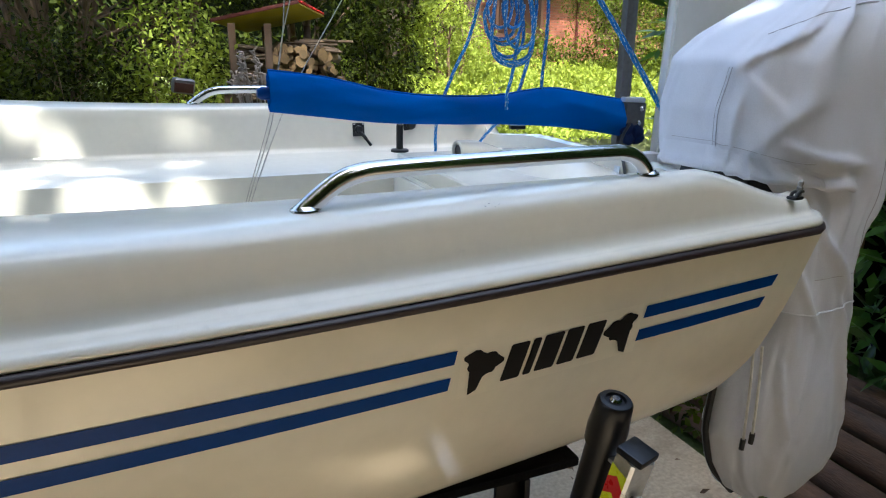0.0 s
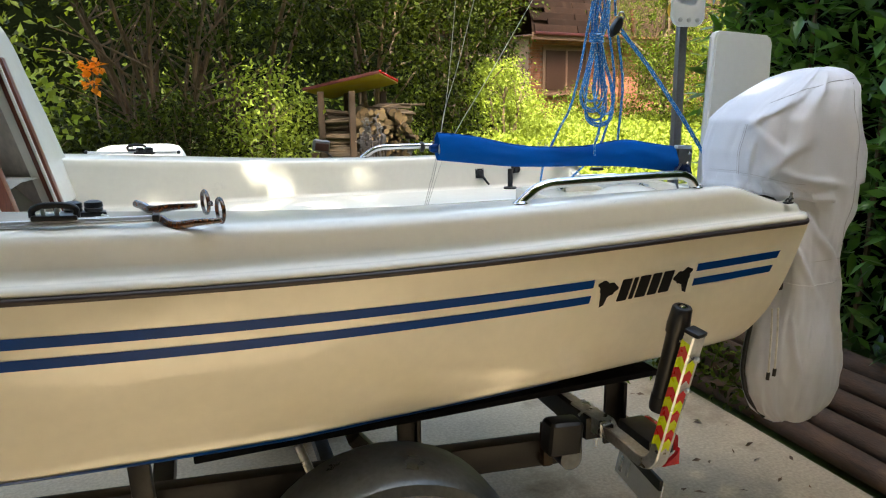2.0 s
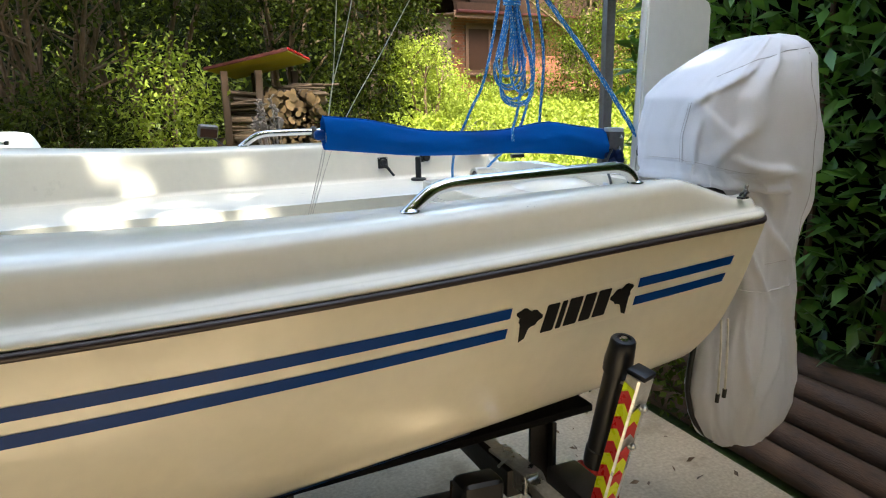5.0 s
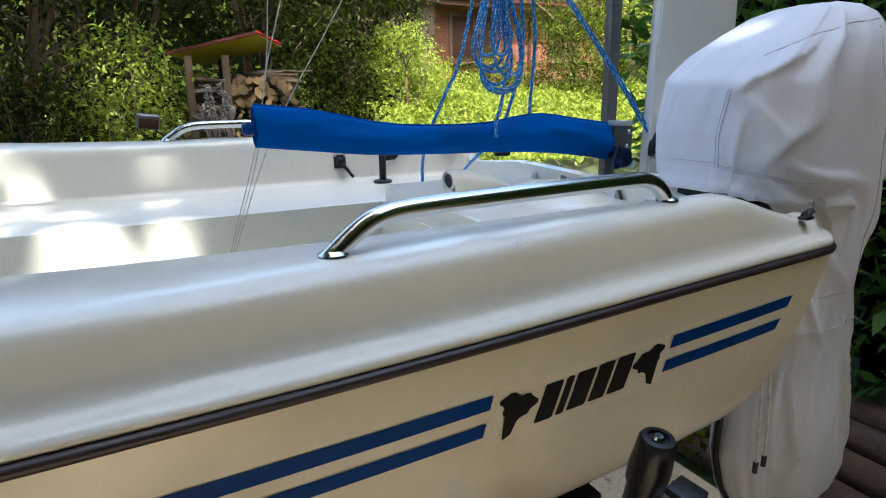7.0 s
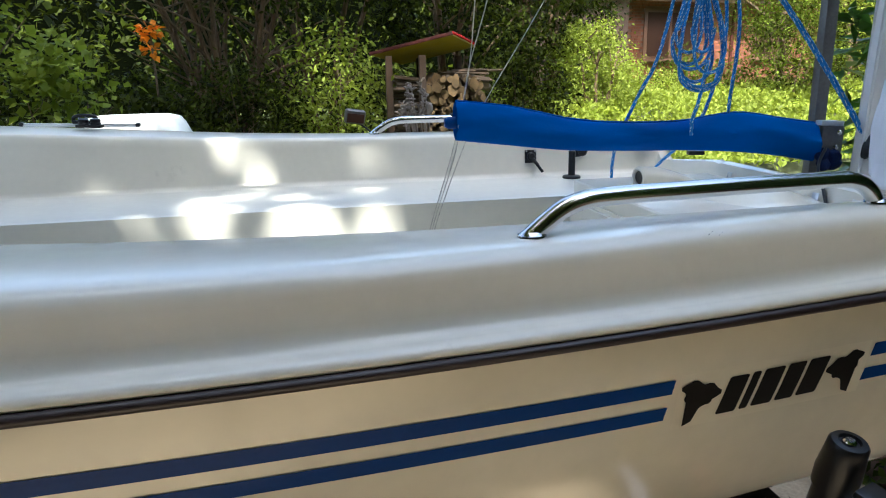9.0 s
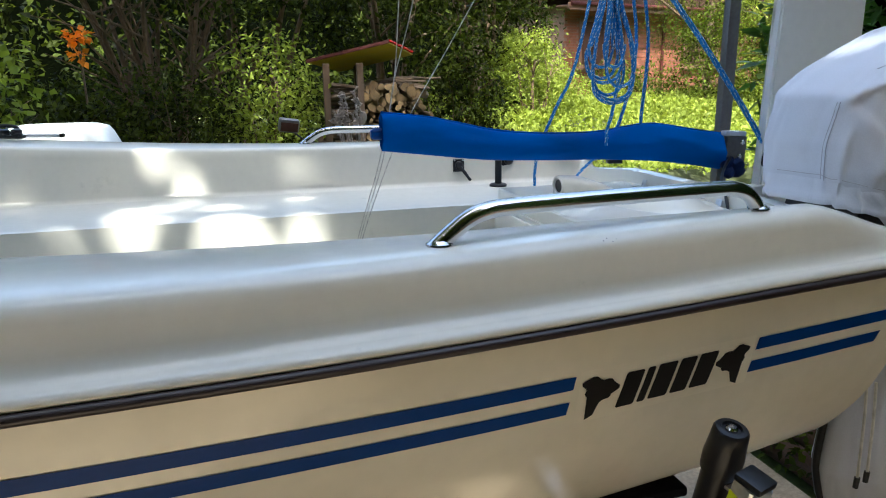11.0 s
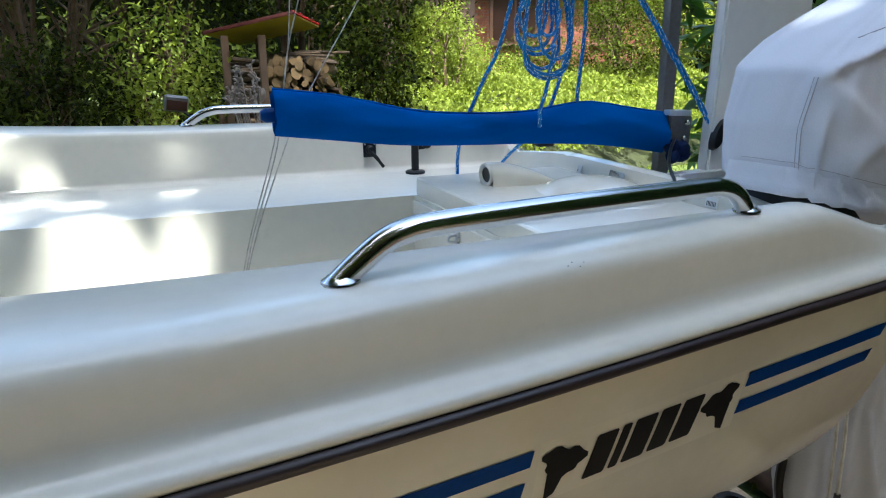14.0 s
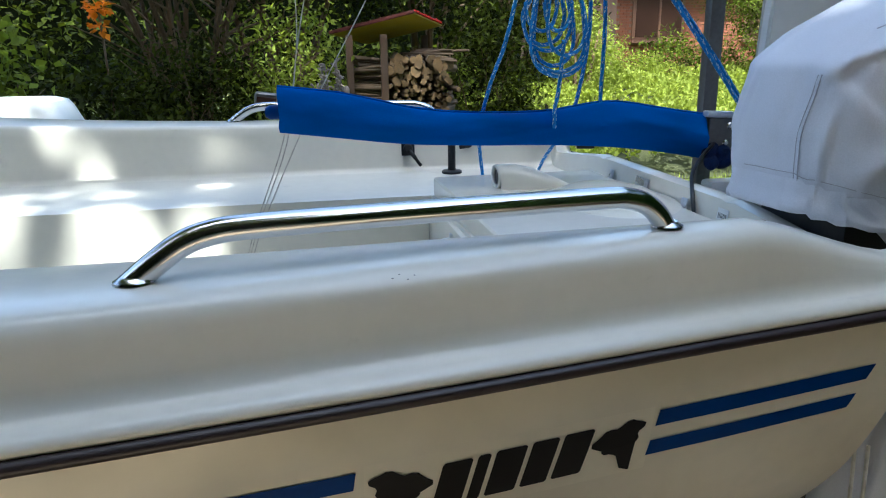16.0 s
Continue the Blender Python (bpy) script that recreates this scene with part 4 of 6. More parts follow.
for k in range(4):
    rope("rope_turn", [(RX + 0.024 * math.cos(g), RY + 0.024 * math.sin(g), 1.858 + 0.0085 * k + 0.003 * math.sin(g)) for g in (2 * math.pi * j / 16 for j in range(17))], 0.0042, k)
for k, path in enumerate(([(RX - 0.02, RY, 2.0), (0.80, 1.73, 1.66), (0.775, 1.80, 1.53), (0.775, 1.90, 1.42), (0.80, 1.99, 1.34), (0.822, 2.04, 1.262)],
             [(RX + 0.02, RY - 0.03, 1.62), (RX + 0.028, 1.735, 1.52), (RX + 0.030, 1.762, 1.475), (RX + 0.032, 1.768, 1.43)],
             [(RX + 0.04, RY, 1.95), (0.985, 1.75, 1.70), (1.000, 1.84, 1.50), (1.005, 1.95, 1.40), (1.02, 2.12, 1.31), (1.03, 2.2, 1.262)],
             [(0.975, RY, 1.88), (1.012, 1.735, 1.70), (1.035, 1.79, 1.50), (1.04, 1.80, 1.40)],
             [(0.978, RY, 1.915), (1.125, 1.712, 1.752), (1.265, 1.70, 1.578), (1.374, 1.69, 1.43)],
             [(0.985, RY - 0.010, 1.890), (1.122, 1.70, 1.736), (1.260, 1.69, 1.563), (1.366, 1.682, 1.42)])):
    rope("rope_fall", spline(path, 7), 0.0046, k)
for c, rz in (((0.966, RY, 1.91), 28), ((1.378, 1.672, 1.400), 22)):
    m = Matrix.Translation(c) @ Matrix.Rotation(radians(rz), 4, "Y")
    blk = part("block_cheek", lathe([(0.0, -0.012), (0.020, -0.011), (0.024, -0.004), (0.024, 0.004), (0.020, 0.011), (0.0, 0.012)], m @ Matrix.Rotation(radians(90), 4, "X") @ Matrix.Diagonal((0.72, 1.75, 1.5, 1)), 20), M_BLACK, tackle, "black pulley block")
    part("block_shackle", tube(spline([m @ Vector(p) for p in ((0.012, 0, 0.035), (0.012, 0, 0.052), (0, 0, 0.060), (-0.012, 0, 0.052), (-0.012, 0, 0.035))], 4), 0.003, 8), M_STEEL, blk)
rope("rope_fall", [(0.962, RY, 1.95), (0.955, RY, 2.04)], 0.0046)
rope("rope_fall", [(1.378, 1.672, 1.37), (1.36, 1.69, 1.28), (1.33, 1.69, 1.24)], 0.0046)

stays = thing("shroud_wires", "slack steel shroud wires hanging into the cockpit", "wire")
for path in ([(0.17, 1.80, 0.97), (0.222, 1.85, 1.18), (0.308, 1.925, 1.40), (0.352, 1.925, 1.60), (0.358, 1.87, 1.78), (0.36, 1.79, 2.06)],
             [(0.18, 1.80, 0.97), (0.228, 1.85, 1.18), (0.318, 1.930, 1.40), (0.352, 1.930, 1.60), (0.390, 1.87, 1.78), (0.44, 1.79, 2.06)],
             [(0.18, 1.81, 0.97), (0.236, 1.86, 1.18), (0.352, 1.955, 1.42), (0.422, 1.955, 1.55), (0.517, 1.91, 1.72), (0.70, 1.82, 2.06)]):
    part("wire", tube(spline(path, 6), 0.0015, 6), M_WIRE, stays)

# ---- outboard motor under its cover ----
outboard = thing("outboard_motor", "outboard motor wrapped in a wrinkled grey canvas cover", "outboard motor")
RINGS = [(1.742, 1.475, 1.275, 0.02, 0.03), (1.737, 1.472, 1.275, 0.055, 0.07), (1.715, 1.4495, 1.272, 0.1045, 0.11), (1.675, 1.4195, 1.268, 0.1545, 0.138), (1.63, 1.3785, 1.266, 0.1985, 0.152), (1.58, 1.353, 1.265, 0.238, 0.16), (1.53, 1.351, 1.265, 0.252, 0.162), (1.48, 1.351, 1.265, 0.268, 0.162), (1.42, 1.352, 1.262, 0.27, 0.164), (1.372, 1.357, 1.262, 0.267, 0.164), (1.335, 1.398, 1.262, 0.206, 0.164), (1.28, 1.418, 1.26, 0.166, 0.161), (1.2, 1.397, 1.248, 0.149, 0.149), (1.1, 1.401, 1.235, 0.128, 0.132), (1.0, 1.417, 1.222, 0.136, 0.115), (0.9, 1.413, 1.212, 0.149, 0.104), (0.8, 1.414, 1.206, 0.176, 0.098), (0.7, 1.415, 1.202, 0.196, 0.092), (0.62, 1.42, 1.2, 0.188, 0.086), (0.55, 1.425, 1.2, 0.155, 0.07), (0.505, 1.43, 1.2, 0.1, 0.05)]
# pulled folds of the canvas: angle and height where each starts and ends, height of the fold, width
FOLDS = [(262, 1.66, 272, 1.20, 0.014, 0.035), (242, 1.63, 205, 1.56, 0.012, 0.022), (206, 1.57, 252, 1.47, 0.007, 0.020), (262, 1.50, 232, 1.40, 0.008, 0.022), (298, 1.60, 290, 1.30, 0.006, 0.022), (332, 1.52, 300, 1.15, 0.007, 0.020), (250, 1.26, 300, 1.06, 0.009, 0.018), (224, 1.22, 270, 0.96, 0.009, 0.018), (260, 0.95, 254, 0.60, 0.011, 0.022), (288, 1.02, 320, 0.70, 0.011, 0.022), (236, 0.90, 262, 0.66, 0.008, 0.016), (280, 0.86, 262, 0.62, 0.008, 0.016), (250, 1.42, 282, 1.36, 0.007, 0.016), (218, 1.50, 214, 1.40, 0.006, 0.016)]


def folded(a, z):
    """The height of the pulled folds at angle a (degrees) and height z: steep on one flank, soft on the other."""
    h = 0.0
    for a0, z0, a1, z1, am, w in FOLDS:
        px, pz, qx, qz = (a - a0) * 0.0042, z - z0, (a1 - a0) * 0.0042, z1 - z0
        ln = math.hypot(qx, qz)
        u = min(max((px * qx + pz * qz) / ln ** 2, 0), 1)
        d = math.hypot(px - u * qx, pz - u * qz)
        d *= 0.8 if px * qz - pz * qx > 0 else 2.2
        h += 1.6 * am * (0.35 + 0.65 * math.sin(math.pi * min(1, 0.12 + 0.88 * u))) * math.exp(-(d / w) ** 2)
    return h


rk = [r[0] for r in RINGS][::-1]
ring_at = [np.interp(np.linspace(1.742, 0.505, 150), rk, [r[j] for r in RINGS][::-1]) for j in range(5)]
rows = []
for z, cx, cy, hx, hy in zip(*ring_at):
    ring = []
    for k in range(144):
        a = 2 * math.pi * k / 144
        ca, sa = math.cos(a), math.sin(a)
        ex = 0.62 if z > 1.36 else 0.8
        x, y = hx * math.copysign(abs(ca) ** ex, ca), hy * math.copysign(abs(sa) ** ex, sa)
        drape = 0.011 * noise.noise((ca * 1.8, sa * 1.8, z * 2.6)) + 0.006 * noise.noise((ca * 4 + z * 4, sa * 4, z * 5.5)) + 0.0016 * noise.noise((ca * 14, sa * 14 + z * 9, z * 9))
        fold = drape + folded(math.degrees(a), z)
        for sx, sz, am in ((1.5, 2.4, 0.0025), (2.6, -4.2, 0.0025), (3.6, 7.0, 0.0025)):     # pulled creases, slanting round the cover
            ridge = noise.noise((ca * sx + 5, sa * sx + sz, z * abs(sz) * 0.8 + a * math.copysign(0.5, sz)))
            fold += am * math.exp(-(ridge / (0.13 if ridge > 0 else 0.30)) ** 2)
        if z < 1.36:
            fold += 0.007 * math.sin(a * 5 + z * 5) * (1 if z > 0.7 else 0.5)
        n = Vector((x / hx ** 2, y / hy ** 2, 0)).normalized()
        ring.append((cx + x + n.x * fold, cy + y + n.y * fold, z + 0.01 * noise.noise((ca * 2, sa * 2, 3.3))))
    rows.append(ring)
cover = part("motor_cover", grid_mesh(rows, close_u=True, cap=True), M_COVER, outboard, "wrinkled light grey canvas cover", 70)


def cover_skin(a, z, out=0.002):
    """A place on the cover at angle a and height z."""
    i = int(np.argmin(np.abs(ring_at[0] - z)))
    p = Vector(rows[i][int(round(a / (2 * math.pi) * 144)) % 144])
    c = Vector((ring_at[1][i], ring_at[2][i], p.z))
    return p + (p - c).normalized() * out


def seam(marks, n=10, r=0.0011):
    """A stitched seam on the cover's skin through the marks, each an angle in degrees and a height."""
    pts = []
    for (a0, z0), (a1, z1) in zip(marks, marks[1:]):
        pts += [cover_skin(radians(a0 + (a1 - a0) * j / n), z0 + (z1 - z0) * j / n, 0.0006) for j in range(n)]
    pts = [sum((pts[max(0, min(len(pts) - 1, j + d))] for d in (-1, 0, 1)), Vector()) / 3 for j in range(len(pts))]
    return tube(pts, r, 6)


part("seam", seam([(203, 1.57), (203, 1.385)], 16), M_SEAM, cover, "double stitched seam")
part("seam", seam([(199, 1.57), (199, 1.385)], 16, 0.0008), M_SEAM, cover)
part("seam", seam([(208, 1.625), (240, 1.672), (270, 1.70), (320, 1.70), (350, 1.67)], 8), M_SEAM, cover, "stitched top seam")
part("seam", seam([(292, 1.69), (296, 1.40), (300, 1.12)], 16, 0.0009), M_SEAM, cover)
part("seam", seam([(255, 1.115), (330, 1.10)], 20, 0.0008), M_SEAM, cover)
flap = []
for k in range(49):
    a = radians(168 + 104 * k / 48)
    drop = 1.398 - 0.050 * max(0, (k - 14) / 34) + 0.003 * noise.noise((k * 0.35, 0.2, 0))
    roll = 0.008 + 0.004 * noise.noise((k * 0.28, 2.0, 0))
    flap.append([cover_skin(a, drop + dz, out) - Vector((0, 0, low)) for dz, out, low in ((0.012, 0.001, 0), (0.0, 0.004, 0.002), (-0.010, 0.5 * roll + 0.004, 0.006), (-0.010, roll + 0.006, 0.016), (-0.010, roll + 0.004, 0.026), (-0.010, roll - 0.002, 0.028), (-0.010, 0.0, 0.016))])
part("hem_flap", grid_mesh(flap), M_COVER, cover, "loose rolled hem of the cover", 70)
part("seam", seam([(176, 1.418), (204, 1.414), (268, 1.372)], 16, 0.0007), M_SEAM, cover)
part("hem", tube([cover_skin(2 * math.pi * k / 72, 1.03, 0.001) for k in range(34, 74)], 0.0022, 6), M_COVER, cover)
part("edge_binding", tube(spline([(1.258, 1.225, 0.95), (1.236, 1.222, 0.85), (1.220, 1.220, 0.76), (1.216, 1.215, 0.69), (1.240, 1.205, 0.60), (1.30, 1.19, 0.525)], 6), 0.010, 8), M_BLACK, cover, "black edge binding")
for dx, z1 in ((-0.026, 0.732), (0.0, 0.742)):
    cordp = [(1.262 + dx, 1.128, 0.95), (1.256 + dx, 1.116, 0.86), (1.250 + dx, 1.108, z1)]
    part("draw_cord", tube(spline(cordp, 5), 0.0032, 8), M_CORD, cover, "pale draw cord")
    part("cord_end", cyl((1.250 + dx, 1.108, z1), (1.248 + dx, 1.108, z1 - 0.026), 0.0065, 0.006, 12), M_BLACK, cover, "black cord end")
part("clamp_bracket", box((0.13, 0.22, 0.21), pose(1.240, 1.262, 1.235), 0.02), M_BLACK, outboard, "black motor clamp bracket")
part("clamp_screw", tube([(1.10, 1.20, 1.29), (1.16, 1.20, 1.29)], 0.012, 10), M_STEEL, outboard)
part("clamp_pad", box((0.03, 0.10, 0.16), pose(1.235, 1.15, 1.10), 0.008), M_BLACK, outboard)

# ---- trailer ----
trailer = thing("boat_trailer", "dark weathered boat trailer with galvanised fenders under the hull", "trailer")
for side in (-1, 1):
    part("side_rail", beam((-3.2, CY + side * 0.25, 0.60), (0.47, CY + side * 0.63, 0.632), 0.05, 0.085, 0.004), M_FRAME, trailer, "dark side rail with rust")
    part("bunk", beam((-0.62, CY + side * 0.60, 0.782), (0.735, CY + side * 0.60, 0.825), 0.075, 0.020, 0.005), M_CARPET, trailer, "black carpeted bunk board")
    for x in (-0.06, 0.60):
        p = part("bunk_post", box((0.055, 0.012, 0.20), pose(x, CY + side * 0.60, 0.70), 0.002), M_FRAME, trailer)
        part("bunk_post_flange", box((0.012, 0.05, 0.20), pose(x + 0.03, CY + side * 0.60, 0.70), 0.002), M_FRAME, p)
    part("bunk_arm", beam((-0.21, CY + side * 0.58, 0.755), (-0.10, CY + side * 0.58, 0.62), 0.06, 0.04, 0.003), M_FRAME, trailer)
    part("gas_strut", cyl((-0.36, CY + side * 0.62, 0.77), (-0.31, CY + side * 0.66, 0.63), 0.012, None, 12), M_STEEL, trailer)
    part("keel_stand", beam((-0.75, CY + side * 0.60, 0.80), (-0.74, CY + side * 0.60, 0.58), 0.05, 0.05, 0.004), M_FRAME, trailer)
    # fender
    wy = CY + side * 0.86
    rows_f = []
    for i in range(25):
        a = radians(-8 + 196 * i / 24)
        sec = [(-0.115, -0.030), (-0.108, -0.006), (-0.09, 0.006), (-0.03, 0.012), (0.03, 0.012), (0.09, 0.006), (0.108, -0.006), (0.115, -0.030)]
        rows_f.append([(-0.185 + (0.335 + h) * math.cos(a), wy + w, 0.478 + (0.335 + h) * math.sin(a)) for w, h in sec])
    fb = grid_mesh(rows_f)
    bmesh.ops.solidify(fb, geom=fb.faces[:], thickness=0.003)
    part("fender", fb, M_FENDER, trailer, "dull rounded galvanised fender")
    part("fender_stay", beam((-0.205, wy - side * 0.05, 0.79), (-0.205, CY + side * 0.60, 0.66), 0.03, 0.012, 0.002), M_FRAME, trailer)
    wheel = part("wheel_rim", lathe([(0.0, -0.06), (0.09, -0.055), (0.13, -0.02), (0.165, -0.08), (0.17, 0.08), (0.13, 0.02), (0.0, 0.03)], pose(-0.185, wy, 0.385, 90, 0, 0), 32), M_STEEL, trailer, "steel wheel rim")
    part("tyre", lathe([(0.165, -0.075), (0.20, -0.092), (0.25, -0.090), (0.278, -0.07), (0.285, 0.0), (0.278, 0.07), (0.25, 0.090), (0.20, 0.092), (0.165, 0.075)], pose(-0.185, wy, 0.385, 90, 0, 0), 40), M_CARPET, wheel, "black rubber tyre")
    # guide post with roller and lamp
    arm = [(0.50, CY + side * 0.30, 0.705), (0.515, CY + side * 0.62, 0.705), (0.530, CY + side * 0.78, 0.695), (0.542, CY + side * 0.856, 0.684), (0.552, CY + side * 0.893, 0.698), (0.560, CY + side * 0.907, 0.745), (0.572, CY + side * 0.941, 0.90), (0.586, CY + side * 0.980, 1.075)]
    path = spline(arm, 6)
    rr = []
    w = 0.0195
    for i, p in enumerate(path):
        d = (path[min(i + 1, len(path) - 1)] - path[max(i - 1, 0)]).normalized()
        xax = Vector((1, 0, 0)) - d * d.x
        xax.normalize()
        yax = d.cross(xax)
        o = [(-w, -w * 0.8), (-w * 0.8, -w), (w * 0.8, -w), (w, -w * 0.8), (w, w * 0.8), (w * 0.8, w), (-w * 0.8, w), (-w, w * 0.8)]
        rr.append([p + xax * u + yax * v for u, v in o])
    post = part("guide_post", grid_mesh(rr, close_u=True, cap=True), M_STEEL, trailer, "bent galvanised square guide post")
    d = (path[-1] - path[-9]).normalized()
    part("arm_sleeve", beam((0.506, CY + side * 0.55, 0.707), (0.523, CY + side * 0.70, 0.703), 0.052, 0.052, 0.004), M_STEEL, trailer, "galvanised square sleeve")
    part("post_cap", box((0.042, 0.042, 0.012), beam_m(path[-1], path[-1] + d * 0.012), 0.004), M_BLACK, post, "black end cap")
    if side < 0:
        up = d
        xax = (Vector((1, 0, 0)) - up * up.x).normalized()
        yax = up.cross(xax)
        base = path[-1] - up * 0.345
        for face_n, face_u, shift in ((-yax, xax, -0.004), (-xax, yax, 0.0)):
            cw = 0.0120 if shift else 0.0165
            for k in range(11):
                col = M_REDR if k % 2 else M_YELR
                if shift and k in (6, 9, 10):
                    continue
                z0, hgt, c = 0.030 * k, 0.030, 0.013
                o = [(shift - cw, z0), (shift, z0 + c), (shift + cw, z0), (shift + cw, z0 + hgt), (shift, z0 + hgt + c), (shift - cw, z0 + hgt)]
                if k == 10:
                    o = [(shift - cw, z0), (shift, z0 + c), (shift + cw, z0), (shift + cw, z0 + 0.024), (shift - cw, z0 + 0.024)]
                bm = bmesh.new()
                fv = [bm.verts.new(base + face_u * u + up * v + face_n * (w + 0.0012)) for u, v in o]
                cen = bm.verts.new(base + face_u * shift + up * (z0 + c * 0.9 + hgt * 0.3) + face_n * (w + 0.0012))
                for j in range(len(fv)):
                    bm.faces.new((fv[j], fv[(j + 1) % len(fv)], cen))
                part("chevron", bm, col, post, "red reflective chevron" if k % 2 else "yellow reflective chevron")
        for q in (0.058, 0.150):
            c = path[-1] - up * q - yax * w + xax * 0.004
            part("dome_nut", lathe([(0.0085, 0), (0.0085, 0.003), (0.0065, 0.005), (0.0055, 0.008), (0.0, 0.010)], beam_m(c, c - yax * 0.01), 14), M_STEEL, post)
    r0, r1 = Vector((0.576, CY + side * 0.860, 0.826)), Vector((0.586, CY + side * 0.926, 1.132))
    m = beam_m(r0, r1)
    ln = (r1 - r0).length
    roller = part("guide_roller", lathe([(0.012, -ln / 2 - 0.004), (0.024, -ln / 2), (0.0265, -ln / 2 + 0.014), (0.0265, -ln / 2 + 0.045), (0.0245, -ln / 2 + 0.047), (0.0245, ln / 2 - 0.076), (0.0285, ln / 2 - 0.074), (0.0295, ln / 2 - 0.050), (0.0265, ln / 2 - 0.018), (0.0255, ln / 2 - 0.004), (0.0225, ln / 2), (0.015, ln / 2 + 0.001), (0.014, ln / 2 - 0.004)], m, 28), M_BLACK, trailer, "black plastic guide roller")
    part("roller_pin", lathe([(0.009, 0), (0.009, 0.004), (0.006, 0.007), (0, 0.007)], m @ Matrix.Translation((0, 0, ln / 2 - 0.004)), 14), M_CHROME, roller, "bright spindle end")
    for u in (-0.105, 0.065):
        c = m @ Vector((0.01, 0, u))
        part("roller_bracket", beam(c, c + Vector((0.0, side * 0.045, 0.0)), 0.03, 0.006, 0.001), M_STEEL, roller)
    lamp = part("lamp_housing", box((0.085, 0.16, 0.05), pose(0.640, CY + side * 0.72, 0.672, 0, 0, 0), 0.006), M_BLACK, trailer, "black tail lamp housing")
    part("lamp_lens", box((0.02, 0.15, 0.046), pose(0.692, CY + side * 0.72, 0.672), 0.005), M_LENS, lamp, "red tail lamp lens")
    part("side_lens", prism([(-0.02, -0.024), (0.034, -0.024), (0.034, 0.026), (0.024, 0.006)], Matrix.Translation((0.660, CY + side * (0.800 if side < 0 else 0.79), 0.640)) @ Matrix.Rotation(radians(90), 4, "X"), 0.012), M_LENS, lamp, "red side marker lens")
part("rear_cross_member", beam((0.50, CY - 0.66, 0.690), (0.50, CY + 0.66, 0.690), 0.07, 0.05, 0.004, (1, 0, 0)), M_FRAME, trailer)
part("mid_cross_member", beam((-0.72, CY - 0.60, 0.57), (-0.72, CY + 0.60, 0.57), 0.06, 0.06, 0.004, (1, 0, 0)), M_FRAME, trailer)
part("axle", beam((-0.205, CY - 0.86, 0.40), (-0.205, CY + 0.86, 0.40), 0.05, 0.05, 0.004, (1, 0, 0)), M_FRAME, trailer)
part("draw_beam", beam((-5.0, CY, 0.52), (0.35, CY, 0.60), 0.06, 0.09, 0.004), M_FRAME, trailer)
part("jockey_post", beam((-4.6, CY, 0.12), (-4.6, CY, 0.75), 0.05, 0.05, 0.004, (0, 1, 0)), M_STEEL, trailer)
part("keel_roller", cyl((-1.4, CY - 0.1, 0.64), (-1.4, CY + 0.1, 0.64), 0.045, None, 20), M_BLACK, trailer)
part("u_bolt", tube(spline([(0.52, 1.04, 0.62), (0.52, 1.04, 0.70), (0.50, 1.06, 0.735), (0.47, 1.06, 0.72)], 5), 0.004, 8), M_STEEL, trailer)
part("u_bolt", tube(spline([(0.56, 0.99, 0.63), (0.56, 0.99, 0.69), (0.555, 1.0, 0.715)], 5), 0.004, 8), M_STEEL, trailer)
plate = part("registration_plate", box((0.004, 0.30, 0.105), pose(0.742, 1.135, 0.42, 0, 12, -8), 0.001), M_ALU, trailer, "embossed metal plate with plain raised bars")
for k in range(6):
    part("plate_bar", box((0.003, 0.020, 0.055), pose(0.7455, 1.03 + 0.042 * k, 0.418, 0, 12, -8), 0.001), M_STEEL, plate)
part("plate_holder", box((0.012, 0.32, 0.035), pose(0.735, 1.13, 0.485, 0, 8, -8), 0.003), M_BLACK, trailer)

strap = thing("ratchet_strap_reel", "black retractable strap reel bolted to the trailer rail", "strap reel")
part("reel_case", box((0.110, 0.07, 0.105), pose(0.385, 1.005, 0.695, 0, 4, 0), 0.020, 3), M_BLACK, strap)
part("reel_window", box((0.038, 0.004, 0.042), pose(0.392, 0.974, 0.69, 0, 4, 0), 0.004), M_FRAME, strap)
part("reel_logo_bar", box((0.026, 0.002, 0.006), pose(0.394, 0.9715, 0.703, 0, -12, 0)), M_STEEL, strap)
part("reel_logo_bar", box((0.018, 0.002, 0.005), pose(0.396, 0.9715, 0.678, 0, -4, 0)), M_STEEL, strap)
part("reel_spool", cyl((0.402, 0.975, 0.632), (0.402, 1.035, 0.632), 0.034, None, 22), M_FENDER, strap)
part("reel_bracket", box((0.03, 0.03, 0.13), pose(0.348, 1.03, 0.665), 0.003), M_CUT, strap)

# ---- timber edging, weeds and litter by the slab ----
edging = thing("timber_edging", "stacked brown timber edging beside the driveway", "timber edging", kind="structure")
for k, (x, z, r) in enumerate((1.945 + 0.088 * j, GROUND + 0.04 + 0.068 * j, 0.056) for j in range(5)):
    path = [(x + 0.012 * math.sin(i * 1.3 + k), -3.0 + 0.46 * i, z + 0.008 * math.sin(i * 0.9 + 2 * k)) for i in range(13)]
    part("log", tube(path, [r * (1 + 0.05 * math.sin(i * 2.1 + k)) for i in range(13)], 16), M_LOG, edging)
bank = part("bank", grid_mesh([[(x, y, GROUND + 0.02 + (0.32 if x > 2.3 else 0.0) + 0.04 * noise.noise((x, y, 0))) for y in np.linspace(-3, 2.6, 16)] for x in (2.24, 2.36, 2.9, 3.4, 4.2)]), M_SOIL)
tagged(bank, "dark raised soil bank under the hedge", "soil", kind="structure")
rng = np.random.default_rng(11)
